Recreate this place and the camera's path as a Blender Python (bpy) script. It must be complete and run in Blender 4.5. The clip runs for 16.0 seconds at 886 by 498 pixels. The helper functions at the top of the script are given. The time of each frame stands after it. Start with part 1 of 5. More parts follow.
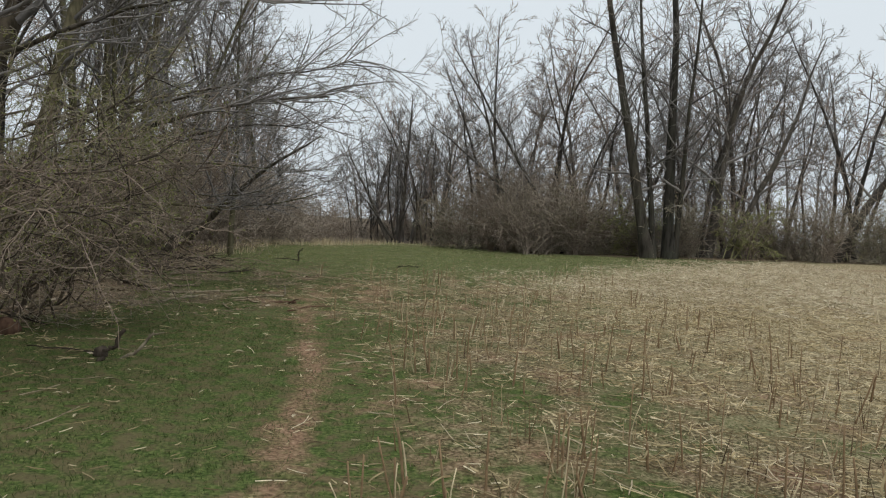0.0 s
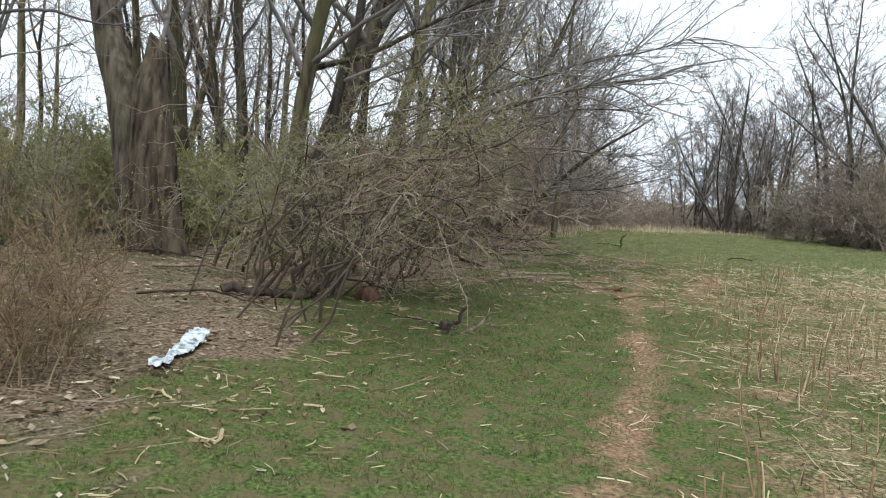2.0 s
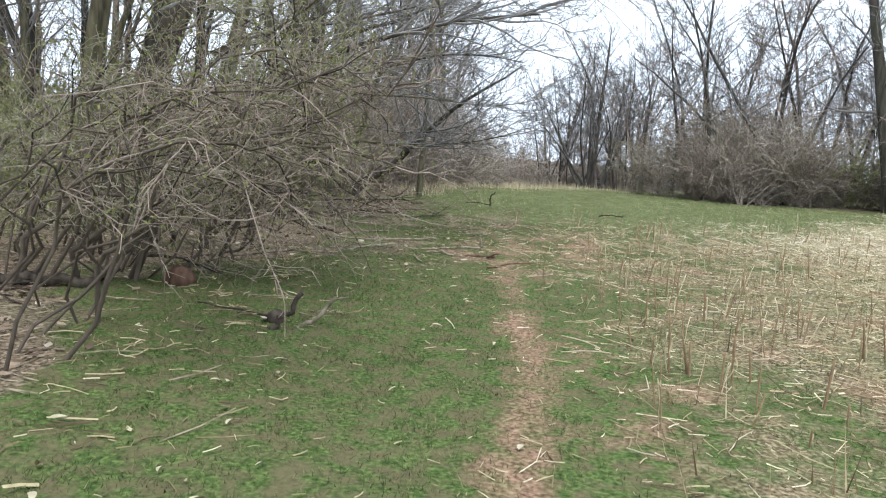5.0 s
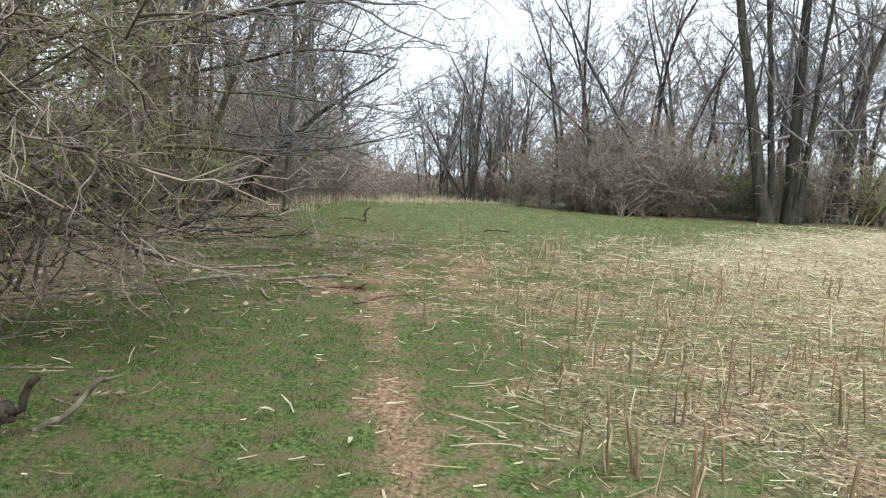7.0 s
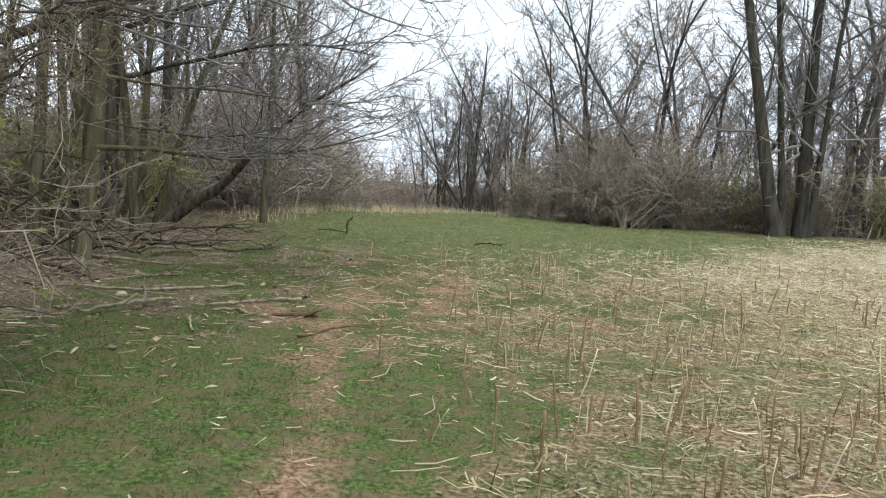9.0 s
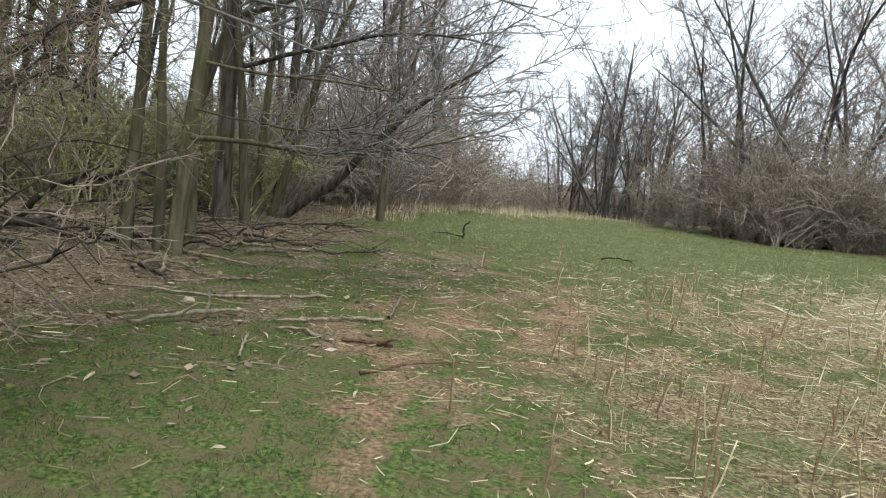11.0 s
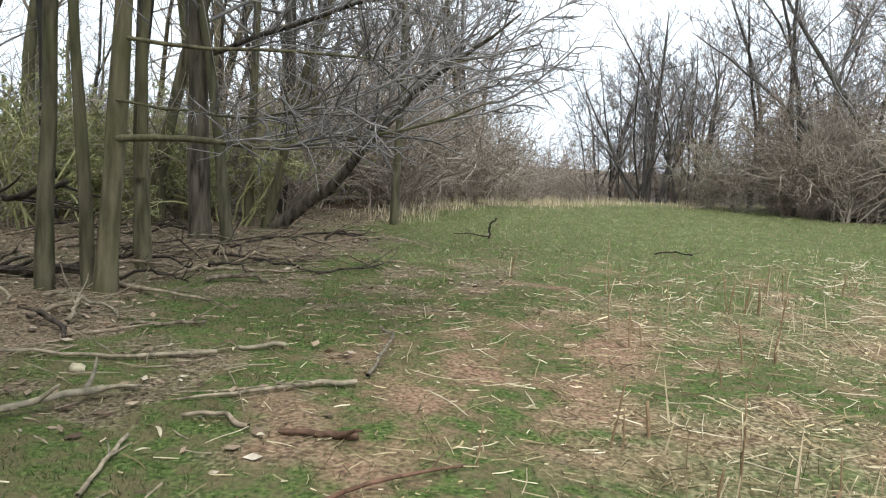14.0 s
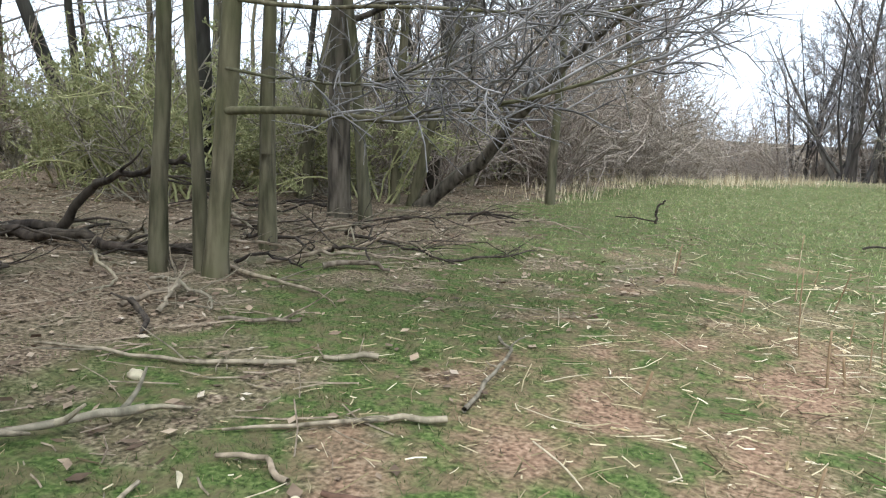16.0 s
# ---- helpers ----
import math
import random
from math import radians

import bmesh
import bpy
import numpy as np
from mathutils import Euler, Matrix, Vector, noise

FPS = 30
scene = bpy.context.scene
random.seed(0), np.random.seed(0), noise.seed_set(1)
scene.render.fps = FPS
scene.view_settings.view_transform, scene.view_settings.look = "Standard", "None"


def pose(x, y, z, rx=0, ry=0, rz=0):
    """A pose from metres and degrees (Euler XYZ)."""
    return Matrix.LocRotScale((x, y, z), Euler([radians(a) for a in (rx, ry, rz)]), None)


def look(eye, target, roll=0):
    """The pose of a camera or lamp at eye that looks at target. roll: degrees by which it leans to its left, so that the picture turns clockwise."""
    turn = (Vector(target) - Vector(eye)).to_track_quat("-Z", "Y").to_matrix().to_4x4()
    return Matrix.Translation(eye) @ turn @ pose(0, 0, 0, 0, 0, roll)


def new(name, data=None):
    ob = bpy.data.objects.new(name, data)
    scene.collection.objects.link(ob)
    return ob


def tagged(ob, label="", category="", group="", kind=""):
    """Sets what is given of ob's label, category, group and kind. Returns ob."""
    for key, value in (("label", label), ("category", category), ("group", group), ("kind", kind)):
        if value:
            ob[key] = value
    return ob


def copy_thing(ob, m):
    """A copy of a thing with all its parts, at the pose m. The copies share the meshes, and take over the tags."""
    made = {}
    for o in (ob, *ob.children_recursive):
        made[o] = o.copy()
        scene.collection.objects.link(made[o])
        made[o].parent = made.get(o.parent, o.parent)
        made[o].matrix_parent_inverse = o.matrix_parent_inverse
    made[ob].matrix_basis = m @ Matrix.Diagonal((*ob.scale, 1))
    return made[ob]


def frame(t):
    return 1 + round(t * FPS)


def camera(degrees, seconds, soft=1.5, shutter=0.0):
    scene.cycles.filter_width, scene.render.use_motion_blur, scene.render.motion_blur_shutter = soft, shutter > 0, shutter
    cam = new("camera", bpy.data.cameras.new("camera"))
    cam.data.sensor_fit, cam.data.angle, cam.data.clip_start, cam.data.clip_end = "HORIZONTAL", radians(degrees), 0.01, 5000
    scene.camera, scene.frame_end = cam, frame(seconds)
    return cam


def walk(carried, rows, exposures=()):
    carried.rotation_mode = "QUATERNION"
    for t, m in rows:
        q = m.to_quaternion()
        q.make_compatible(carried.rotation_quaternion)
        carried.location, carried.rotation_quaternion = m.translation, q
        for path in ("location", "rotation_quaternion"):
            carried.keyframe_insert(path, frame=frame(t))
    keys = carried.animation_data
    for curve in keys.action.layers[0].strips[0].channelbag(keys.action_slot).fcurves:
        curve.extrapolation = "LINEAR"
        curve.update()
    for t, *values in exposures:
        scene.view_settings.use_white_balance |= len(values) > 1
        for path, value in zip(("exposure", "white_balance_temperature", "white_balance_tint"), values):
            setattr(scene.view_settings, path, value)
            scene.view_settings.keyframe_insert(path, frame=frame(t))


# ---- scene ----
cam = camera(62.0, 16.0, 1.2)
PATH = [
    (0, (0.546, -0.521, 1.449), (0.631, 1.476, 1.362), 3.6),
    (0.5, (0.514, -0.518, 1.462), (0.376, 1.473, 1.336), 4.0),
    (1, (0.467, -0.565, 1.466), (0.006, 1.374, 1.302), 3.7),
    (1.5, (0.432, -0.572, 1.453), (-0.24, 1.299, 1.235), 3.6),
    (2, (0.327, -0.406, 1.463), (-0.405, 1.446, 1.271), 4.7),
    (2.5, (0.241, -0.174, 1.426), (-0.417, 1.698, 1.172), 3.8),
    (3, (0.227, 0.103, 1.411), (-0.431, 1.976, 1.172), 5.4),
    (3.5, (0.194, 0.333, 1.407), (-0.444, 2.208, 1.127), 5.3),
    (4, (0.037, 0.611, 1.378), (-0.535, 2.512, 1.132), 2.4),
    (4.5, (-0.011, 0.869, 1.381), (-0.454, 2.8, 1.101), 3.7),
    (5, (0.026, 1.178, 1.393), (-0.358, 3.122, 1.118), 4.5),
    (5.2, (0.045, 1.271, 1.366), (-0.303, 3.219, 1.076), 4.0),
    (7.3, (-0.074, 3.191, 1.314), (-0.109, 5.18, 1.104), 3.7),
    (7.5, (-0.05, 3.312, 1.3), (-0.064, 5.294, 1.033), 3.3),
    (8, (0.066, 3.6, 1.281), (0.057, 5.59, 1.082), 4.8),
    (8.5, (0.135, 3.888, 1.308), (0.09, 5.873, 1.063), 5.2),
    (9, (0.172, 4.22, 1.308), (0.091, 6.21, 1.119), 4.6),
    (9.5, (0.246, 4.469, 1.302), (-0.127, 6.423, 1.087), 5.7),
    (9.7, (0.308, 4.558, 1.323), (-0.097, 6.503, 1.094), 6.3),
    (11.8, (0.322, 5.91, 1.413), (-0.126, 7.847, 1.199), 6.9),
    (12, (0.284, 6.047, 1.387), (-0.148, 7.99, 1.198), 5.8),
    (12.5, (0.273, 6.421, 1.382), (-0.183, 8.355, 1.162), 4.4),
    (13, (0.263, 6.688, 1.393), (-0.29, 8.575, 1.028), 4.9),
    (13.5, (0.15, 7.058, 1.358), (-0.339, 8.98, 1.099), 3.7),
    (14, (0.101, 7.4, 1.363), (-0.434, 9.31, 1.11), 3.2),
    (14.5, (0.056, 7.652, 1.361), (-0.506, 9.534, 0.983), 4.5),
    (15, (0.038, 8.003, 1.371), (-0.576, 9.875, 1.023), 3.6),
    (15.5, (-0.005, 8.264, 1.386), (-0.667, 10.123, 1.061), 3.4),
    (16, (0.023, 8.463, 1.373), (-0.929, 10.187, 1.026), 3.0),
]
EXPOSURES = [(0, -0.24, 6530, 6), (0.5, 0.01, 6480, 6), (1, 0.16, 6430, 6), (1.5, 0.36, 6330, 6), (2.5, 0.61, 6150, 6), (3.5, 0.76, 6000, 6), (5, 0.91, 5830, 6), (7.5, 0.74, 6080, 6),
             (9, 0.59, 6130, 6), (12.5, 0.69, 6280, 6), (14.5, 0.91, 6090, 6), (16, 1.11, 5840, 6)]
walk(cam, [(t, look(e, a, r)) for t, e, a, r in PATH], EXPOSURES)

# ---- world and light: a bright overcast spring day ----
world = bpy.data.worlds.new("overcast")
scene.world = world
world.use_nodes = True
wn, wl = world.node_tree.nodes, world.node_tree.links
sky = wn.new("ShaderNodeTexSky")
sky.sky_type = "NISHITA"
sky.sun_disc = False
sky.sun_elevation = radians(63)
sky.sun_rotation = radians(166)
sky.air_density, sky.dust_density, sky.ozone_density = 1.0, 6.0, 1.0
grey = wn.new("ShaderNodeHueSaturation")
grey.inputs["Saturation"].default_value = 0.22
wl.new(sky.outputs["Color"], grey.inputs["Color"])
cloud = wn.new("ShaderNodeMix")
cloud.data_type = "RGBA"
cloud.inputs[0].default_value = 0.8
cloud.inputs[7].default_value = (7.7, 8.25, 9.0, 1)
wl.new(grey.outputs["Color"], cloud.inputs[6])
wl.new(cloud.outputs[2], wn["Background"].inputs["Color"])
wn["Background"].inputs["Strength"].default_value = 0.127
sun = new("sun", bpy.data.lights.new("sun", "SUN"))
sun.data.energy, sun.data.angle, sun.data.color = 1.4, radians(25), (1.0, 0.98, 0.94)
sun.matrix_world = look((4, -16, 33), (0, 0, 0))

RNG = np.random.default_rng(7)


# ---- materials ----
def material(name, rough=0.9, spec=0.2):
    m = bpy.data.materials.new(name)
    m.use_nodes = True
    b = m.node_tree.nodes["Principled BSDF"]
    b.inputs["Roughness"].default_value = rough
    b.inputs["Specular IOR Level"].default_value = spec
    return m, m.node_tree.nodes, m.node_tree.links, b


def noise_node(nodes, links, coord, scale, detail=4.0, stretch=None):
    n = nodes.new("ShaderNodeTexNoise")
    n.inputs["Scale"].default_value, n.inputs["Detail"].default_value = scale, detail
    if stretch:
        mp = nodes.new("ShaderNodeMapping")
        mp.inputs["Scale"].default_value = stretch
        links.new(coord, mp.inputs["Vector"])
        coord = mp.outputs["Vector"]
    links.new(coord, n.inputs["Vector"])
    return n.outputs["Fac"]


def ramp(nodes, links, fac, stops):
    r = nodes.new("ShaderNodeValToRGB")
    e = r.color_ramp.elements
    while len(e) < len(stops):
        e.new(0.5)
    for k, (p, c) in zip(e, stops):
        k.position, k.color = p, (*c, 1)
    links.new(fac, r.inputs["Fac"])
    return r.outputs["Color"]


def mix(nodes, links, fac, a, b):
    m = nodes.new("ShaderNodeMix")
    m.data_type = "RGBA"
    if isinstance(fac, float):
        m.inputs[0].default_value = fac
    else:
        links.new(fac, m.inputs[0])
    for socket, v in ((m.inputs[6], a), (m.inputs[7], b)):
        if isinstance(v, tuple):
            socket.default_value = (*v, 1)
        else:
            links.new(v, socket)
    return m.outputs[2]


def bumped(nodes, links, b, height, strength, distance=0.02):
    n = nodes.new("ShaderNodeBump")
    n.inputs["Strength"].default_value, n.inputs["Distance"].default_value = strength, distance
    links.new(height, n.inputs["Height"])
    links.new(n.outputs["Normal"], b.inputs["Normal"])


def bark_material(name, dark, light, moss, moss_amount=0.5, scale=9.0):
    m, nodes, links, b = material(name, 0.95, 0.15)
    co = nodes.new("ShaderNodeTexCoord").outputs["Object"]
    furrow = noise_node(nodes, links, co, scale, 6.0, (1, 1, 0.16))
    blotch = noise_node(nodes, links, co, 1.6, 3.0)
    c = ramp(nodes, links, furrow, [(0.32, dark), (0.62, light)])
    mask = ramp(nodes, links, blotch, [(0.42, (0, 0, 0)), (0.68, (moss_amount,) * 3)])
    c = mix(nodes, links, mask, c, moss)
    info = nodes.new("ShaderNodeObjectInfo").outputs["Random"]
    shade = ramp(nodes, links, info, [(0.0, (0.75, 0.75, 0.75)), (1.0, (1.2, 1.15, 1.1))])
    mul = nodes.new("ShaderNodeMix")
    mul.data_type, mul.blend_type = "RGBA", "MULTIPLY"
    mul.inputs[0].default_value = 1.0
    links.new(c, mul.inputs[6])
    links.new(shade, mul.inputs[7])
    links.new(mul.outputs[2], b.inputs["Base Color"])
    bumped(nodes, links, b, furrow, 0.9, 0.03)
    return m


def island_material(name, stops, rough=0.85, scale=20.0, spec=0.2, through_light=0.0):
    """Pieces that each take a colour of their own from the ramp, with a fine grain."""
    m, nodes, links, b = material(name, rough, spec)
    isl = nodes.new("ShaderNodeNewGeometry").outputs["Random Per Island"]
    c = ramp(nodes, links, isl, stops)
    co = nodes.new("ShaderNodeTexCoord").outputs["Object"]
    g = noise_node(nodes, links, co, scale, 3.0)
    shade = ramp(nodes, links, g, [(0.3, (0.72, 0.72, 0.72)), (0.7, (1.15, 1.15, 1.15))])
    mul = nodes.new("ShaderNodeMix")
    mul.data_type, mul.blend_type = "RGBA", "MULTIPLY"
    mul.inputs[0].default_value = 1.0
    links.new(c, mul.inputs[6])
    links.new(shade, mul.inputs[7])
    links.new(mul.outputs[2], b.inputs["Base Color"])
    if through_light:
        thin, both = nodes.new("ShaderNodeBsdfTranslucent"), nodes.new("ShaderNodeMixShader")
        links.new(mul.outputs[2], thin.inputs["Color"])
        both.inputs[0].default_value = through_light
        links.new(b.outputs[0], both.inputs[1])
        links.new(thin.outputs[0], both.inputs[2])
        links.new(both.outputs[0], nodes["Material Output"].inputs["Surface"])
    return m


def twig_material(name, dark, light):
    return island_material(name, [(0.0, dark), (0.6, light), (1.0, tuple(v * 1.25 for v in light))], 0.9, 14.0)


BARK_OLIVE = bark_material("bark_olive", (0.045, 0.040, 0.025), (0.150, 0.133, 0.085), (0.095, 0.100, 0.044), 0.6, 14.0)
BARK_GREY = bark_material("bark_grey", (0.019, 0.017, 0.014), (0.066, 0.059, 0.050), (0.070, 0.074, 0.052), 0.4)
BARK_OLD = bark_material("bark_old", (0.018, 0.015, 0.012), (0.135, 0.116, 0.092), (0.085, 0.085, 0.050), 0.35, 13.0)
BARK_SNAG = bark_material("bark_snag", (0.014, 0.010, 0.007), (0.125, 0.102, 0.076), (0.10, 0.092, 0.06), 0.3, 11.0)
# grey bark for distant trees, with the haze of distance painted in as paler colour
BARK_FAR_HAZED = bark_material("bark_far_hazed", (0.044, 0.039, 0.036), (0.102, 0.091, 0.082), (0.09, 0.092, 0.068), 0.4)
TWIG_GREY = twig_material("twig_grey", (0.088, 0.081, 0.076), (0.222, 0.205, 0.192))
TWIG_STEM = twig_material("twig_stem", (0.034, 0.027, 0.020), (0.108, 0.085, 0.063))
# edge-shrub twigs, colour lightened to make up for the dense shrubs' self-shading
TWIG_HAZE_LIFTED = twig_material("twig_haze_lifted", (0.150, 0.122, 0.096), (0.345, 0.285, 0.228))
TWIG_BROWN = twig_material("twig_brown", (0.101, 0.077, 0.061), (0.289, 0.225, 0.177))
TWIG_OLIVE = twig_material("twig_olive", (0.137, 0.119, 0.086), (0.330, 0.289, 0.220))
TWIG_GREEN = twig_material("twig_green", (0.194, 0.187, 0.082), (0.419, 0.403, 0.194))
TWIG_TAN = twig_material("twig_tan", (0.09, 0.06, 0.035), (0.24, 0.17, 0.10))
BUDS_OLIVE = island_material("buds_olive", [(0.0, (0.21, 0.22, 0.095)), (0.6, (0.32, 0.325, 0.15)), (1.0, (0.42, 0.40, 0.22))], 0.75, through_light=0.45)
BUDS = island_material("buds", [(0.0, (0.14, 0.155, 0.05)), (0.6, (0.24, 0.255, 0.085)), (1.0, (0.32, 0.29, 0.13))], 0.7, through_light=0.45)
GRASS = island_material("grass_blade", [(0.0, (0.037, 0.053, 0.014)), (0.5, (0.066, 0.093, 0.025)), (0.84, (0.106, 0.128, 0.041)), (1.0, (0.24, 0.195, 0.105))], 0.75, 3.0)
# drier far grass; its colour also carries the brightness of a grazing, hazy view
GRASS_DRYISH_LIFTED = island_material("grass_yellowing_lifted", [(0.0, (0.145, 0.170, 0.062)), (0.5, (0.225, 0.250, 0.098)), (0.8, (0.31, 0.315, 0.15)), (1.0, (0.50, 0.45, 0.29))], 0.75, 3.0)
DRYGRASS = island_material("dry_grass", [(0.0, (0.34, 0.27, 0.16)), (0.6, (0.56, 0.46, 0.30)), (1.0, (0.68, 0.58, 0.41))], 0.85)
STRAW = island_material("straw", [(0.0, (0.055, 0.038, 0.019)), (0.45, (0.225, 0.175, 0.090)), (0.85, (0.43, 0.352, 0.205)), (1.0, (0.68, 0.59, 0.42))], 0.75)
STRAW_GOLD = island_material("straw_gold", [(0.0, (0.13, 0.085, 0.04)), (0.5, (0.41, 0.315, 0.165)), (1.0, (0.70, 0.59, 0.38))], 0.75)
STRAW_PALE = island_material("straw_pale", [(0.0, (0.22, 0.165, 0.095)), (0.5, (0.43, 0.35, 0.23)), (1.0, (0.66, 0.58, 0.43))], 0.7, 30.0)
STALK = island_material("stalk", [(0.0, (0.065, 0.038, 0.022)), (0.5, (0.205, 0.130, 0.070)), (0.85, (0.34, 0.25, 0.15)), (1.0, (0.58, 0.48, 0.32))], 0.8, 30.0)
LITTER = island_material("litter_leaf", [(0.0, (0.080, 0.052, 0.034)), (0.5, (0.225, 0.160, 0.108)), (0.86, (0.34, 0.255, 0.175)), (1.0, (0.52, 0.44, 0.34))], 0.85)
PALELEAF = island_material("pale_leaf", [(0.0, (0.27, 0.215, 0.13)), (1.0, (0.50, 0.44, 0.31))], 0.8)
DEADWOOD = bark_material("deadwood", (0.099, 0.077, 0.055), (0.286, 0.231, 0.171), (0.16, 0.16, 0.10), 0.35, 14.0)
PALEWOOD = bark_material("palewood", (0.09, 0.074, 0.052), (0.31, 0.262, 0.19), (0.22, 0.22, 0.15), 0.3, 14.0)
DARKWOOD = bark_material("darkwood", (0.018, 0.015, 0.012), (0.075, 0.06, 0.048), (0.04, 0.04, 0.025), 0.2, 14.0)
REDWOOD = bark_material("rotten_wood", (0.05, 0.028, 0.018), (0.16, 0.095, 0.065), (0.09, 0.06, 0.04), 0.3, 14.0)


def plastic_material():
    m, nodes, links, b = material("plastic_sheet", 0.35, 0.5)
    co = nodes.new("ShaderNodeTexCoord").outputs["Object"]
    n = noise_node(nodes, links, co, 17.0, 5.0)
    links.new(ramp(nodes, links, n, [(0.36, (0.15, 0.17, 0.18)), (0.45, (0.40, 0.46, 0.49)), (0.60, (0.66, 0.71, 0.74))]), b.inputs["Base Color"])
    bumped(nodes, links, b, noise_node(nodes, links, co, 30.0, 3.0), 0.5, 0.01)
    return m


PLASTIC = plastic_material()


def ground_material():
    """Grass, soil, straw and leaf litter, laid out by the sheet's own cover map and broken up by noise at several sizes."""
    m, nodes, links, b = material("field_ground", 0.97, 0.1)
    co = nodes.new("ShaderNodeTexCoord").outputs["Object"]
    at = nodes.new("ShaderNodeAttribute")
    at.attribute_name = "cover"
    sep = nodes.new("ShaderNodeSeparateColor")
    links.new(at.outputs["Color"], sep.inputs["Color"])
    fine = noise_node(nodes, links, co, 38.0, 6.0)
    mid = noise_node(nodes, links, co, 7.0, 5.0)
    wide = noise_node(nodes, links, co, 0.9, 3.0)
    litter = ramp(nodes, links, fine, [(0.34, (0.035, 0.025, 0.017)), (0.50, (0.148, 0.108, 0.070)), (0.72, (0.34, 0.265, 0.185))])
    litter = mix(nodes, links, ramp(nodes, links, wide, [(0.46, (0, 0, 0)), (0.66, (0.7,) * 3)]), litter, (0.082, 0.080, 0.042))
    grass = ramp(nodes, links, fine, [(0.30, (0.022, 0.034, 0.010)), (0.5, (0.068, 0.098, 0.026)), (0.72, (0.150, 0.172, 0.060))])
    grass = mix(nodes, links, ramp(nodes, links, mid, [(0.42, (0, 0, 0)), (0.60, (0.75,) * 3)]), grass, (0.122, 0.094, 0.053))
    soil = ramp(nodes, links, fine, [(0.30, (0.078, 0.046, 0.029)), (0.55, (0.255, 0.160, 0.102)), (0.8, (0.42, 0.29, 0.20))])
    straw = ramp(nodes, links, fine, [(0.36, (0.045, 0.036, 0.020)), (0.51, (0.165, 0.136, 0.075)), (0.68, (0.40, 0.335, 0.21))])
    straw = mix(nodes, links, ramp(nodes, links, wide, [(0.40, (0, 0, 0)), (0.62, (0.65,) * 3)]), straw, (0.105, 0.12, 0.046))

    bleached = ramp(nodes, links, fine, [(0.34, (0.13, 0.105, 0.060)), (0.5, (0.30, 0.245, 0.145)), (0.68, (0.50, 0.43, 0.28))])
    straw = mix(nodes, links, at.outputs["Alpha"], straw, bleached)

    def masked(channel, edge):
        jitter = nodes.new("ShaderNodeMath")
        jitter.operation = "MULTIPLY_ADD"
        links.new(mid, jitter.inputs[0])
        jitter.inputs[1].default_value, jitter.inputs[2].default_value = 0.9, -0.45
        add = nodes.new("ShaderNodeMath")
        links.new(sep.outputs[channel], add.inputs[0])
        links.new(jitter.outputs[0], add.inputs[1])
        return ramp(nodes, links, add.outputs[0], [(0.5 - edge, (0, 0, 0)), (0.5 + edge, (1, 1, 1))])

    c = mix(nodes, links, masked(0, 0.18), litter, grass)
    c = mix(nodes, links, masked(2, 0.22), c, straw)
    c = mix(nodes, links, masked(1, 0.33), c, soil)
    links.new(c, b.inputs["Base Color"])
    bumped(nodes, links, b, fine, 0.8, 0.02)
    return m


GROUND = ground_material()


# ---- mesh helpers ----
def mesh_of(name, verts, faces, mat, smooth=True):
    me = bpy.data.meshes.new(name)
    me.from_pydata(verts, [], faces)
    me.materials.append(mat)
    if smooth:
        me.polygons.foreach_set("use_smooth", np.ones(len(me.polygons), dtype=bool))
    me.update()
    return me


def part(name, verts, faces, mat, parent, label="", smooth=True):
    ob = new(name, mesh_of(name, verts, faces, mat, smooth))
    ob.parent = parent
    return tagged(ob, label)


def thing(name, x, y, z, label, category, group="", kind=""):
    ob = new(name)
    ob.empty_display_size = 0.1
    ob.matrix_basis = pose(x, y, z)
    return tagged(ob, label, category, group, kind)


class Tubes:
    """Gathers tapered tubes along bent lines into one mesh."""

    def __init__(self):
        self.v, self.f, self.n = [], [], 0

    def add(self, pts, radii, sides):
        pts, radii = np.asarray(pts, float), np.asarray(radii, float)
        k = len(pts)
        t = np.gradient(pts, axis=0)
        t /= np.linalg.norm(t, axis=1)[:, None] + 1e-9
        ref = np.eye(3)[np.argmin(np.abs(t.mean(axis=0)))]
        u = np.cross(t, ref)
        u /= np.linalg.norm(u, axis=1)[:, None] + 1e-9
        w = np.cross(t, u)
        a = np.arange(sides) * (2 * np.pi / sides)
        ring = pts[:, None] + radii[:, None, None] * (np.cos(a)[None, :, None] * u[:, None] + np.sin(a)[None, :, None] * w[:, None])
        self.v.append(ring.reshape(-1, 3))
        i0, n = self.n, sides
        for r in range(k - 1):
            o = i0 + r * n
            self.f.extend((o + j, o + (j + 1) % n, o + n + (j + 1) % n, o + n + j) for j in range(n))
        if n > 3:
            self.f.append(tuple(i0 + (k - 1) * n + j for j in range(n)))
        self.n += k * n

    def verts(self):
        return np.concatenate(self.v)


def bent(rng, start, way, length, steps, wobble, lift=0.0):
    """A line of points that sets out one way, wanders, and bends up (or down) by lift."""
    d = np.array(way, float)
    d /= np.linalg.norm(d)
    p, out = np.array(start, float), []
    out.append(p.copy())
    for _ in range(steps):
        d = d + rng.normal(0, wobble, 3) + np.array((0, 0, lift / steps))
        d /= np.linalg.norm(d)
        p = p + d * (length / steps)
        out.append(p.copy())
    return np.array(out)


def along(line, s):
    f = s * (len(line) - 1)
    i = min(int(f), len(line) - 2)
    return line[i] + (line[i + 1] - line[i]) * (f - i), line[i + 1] - line[i]


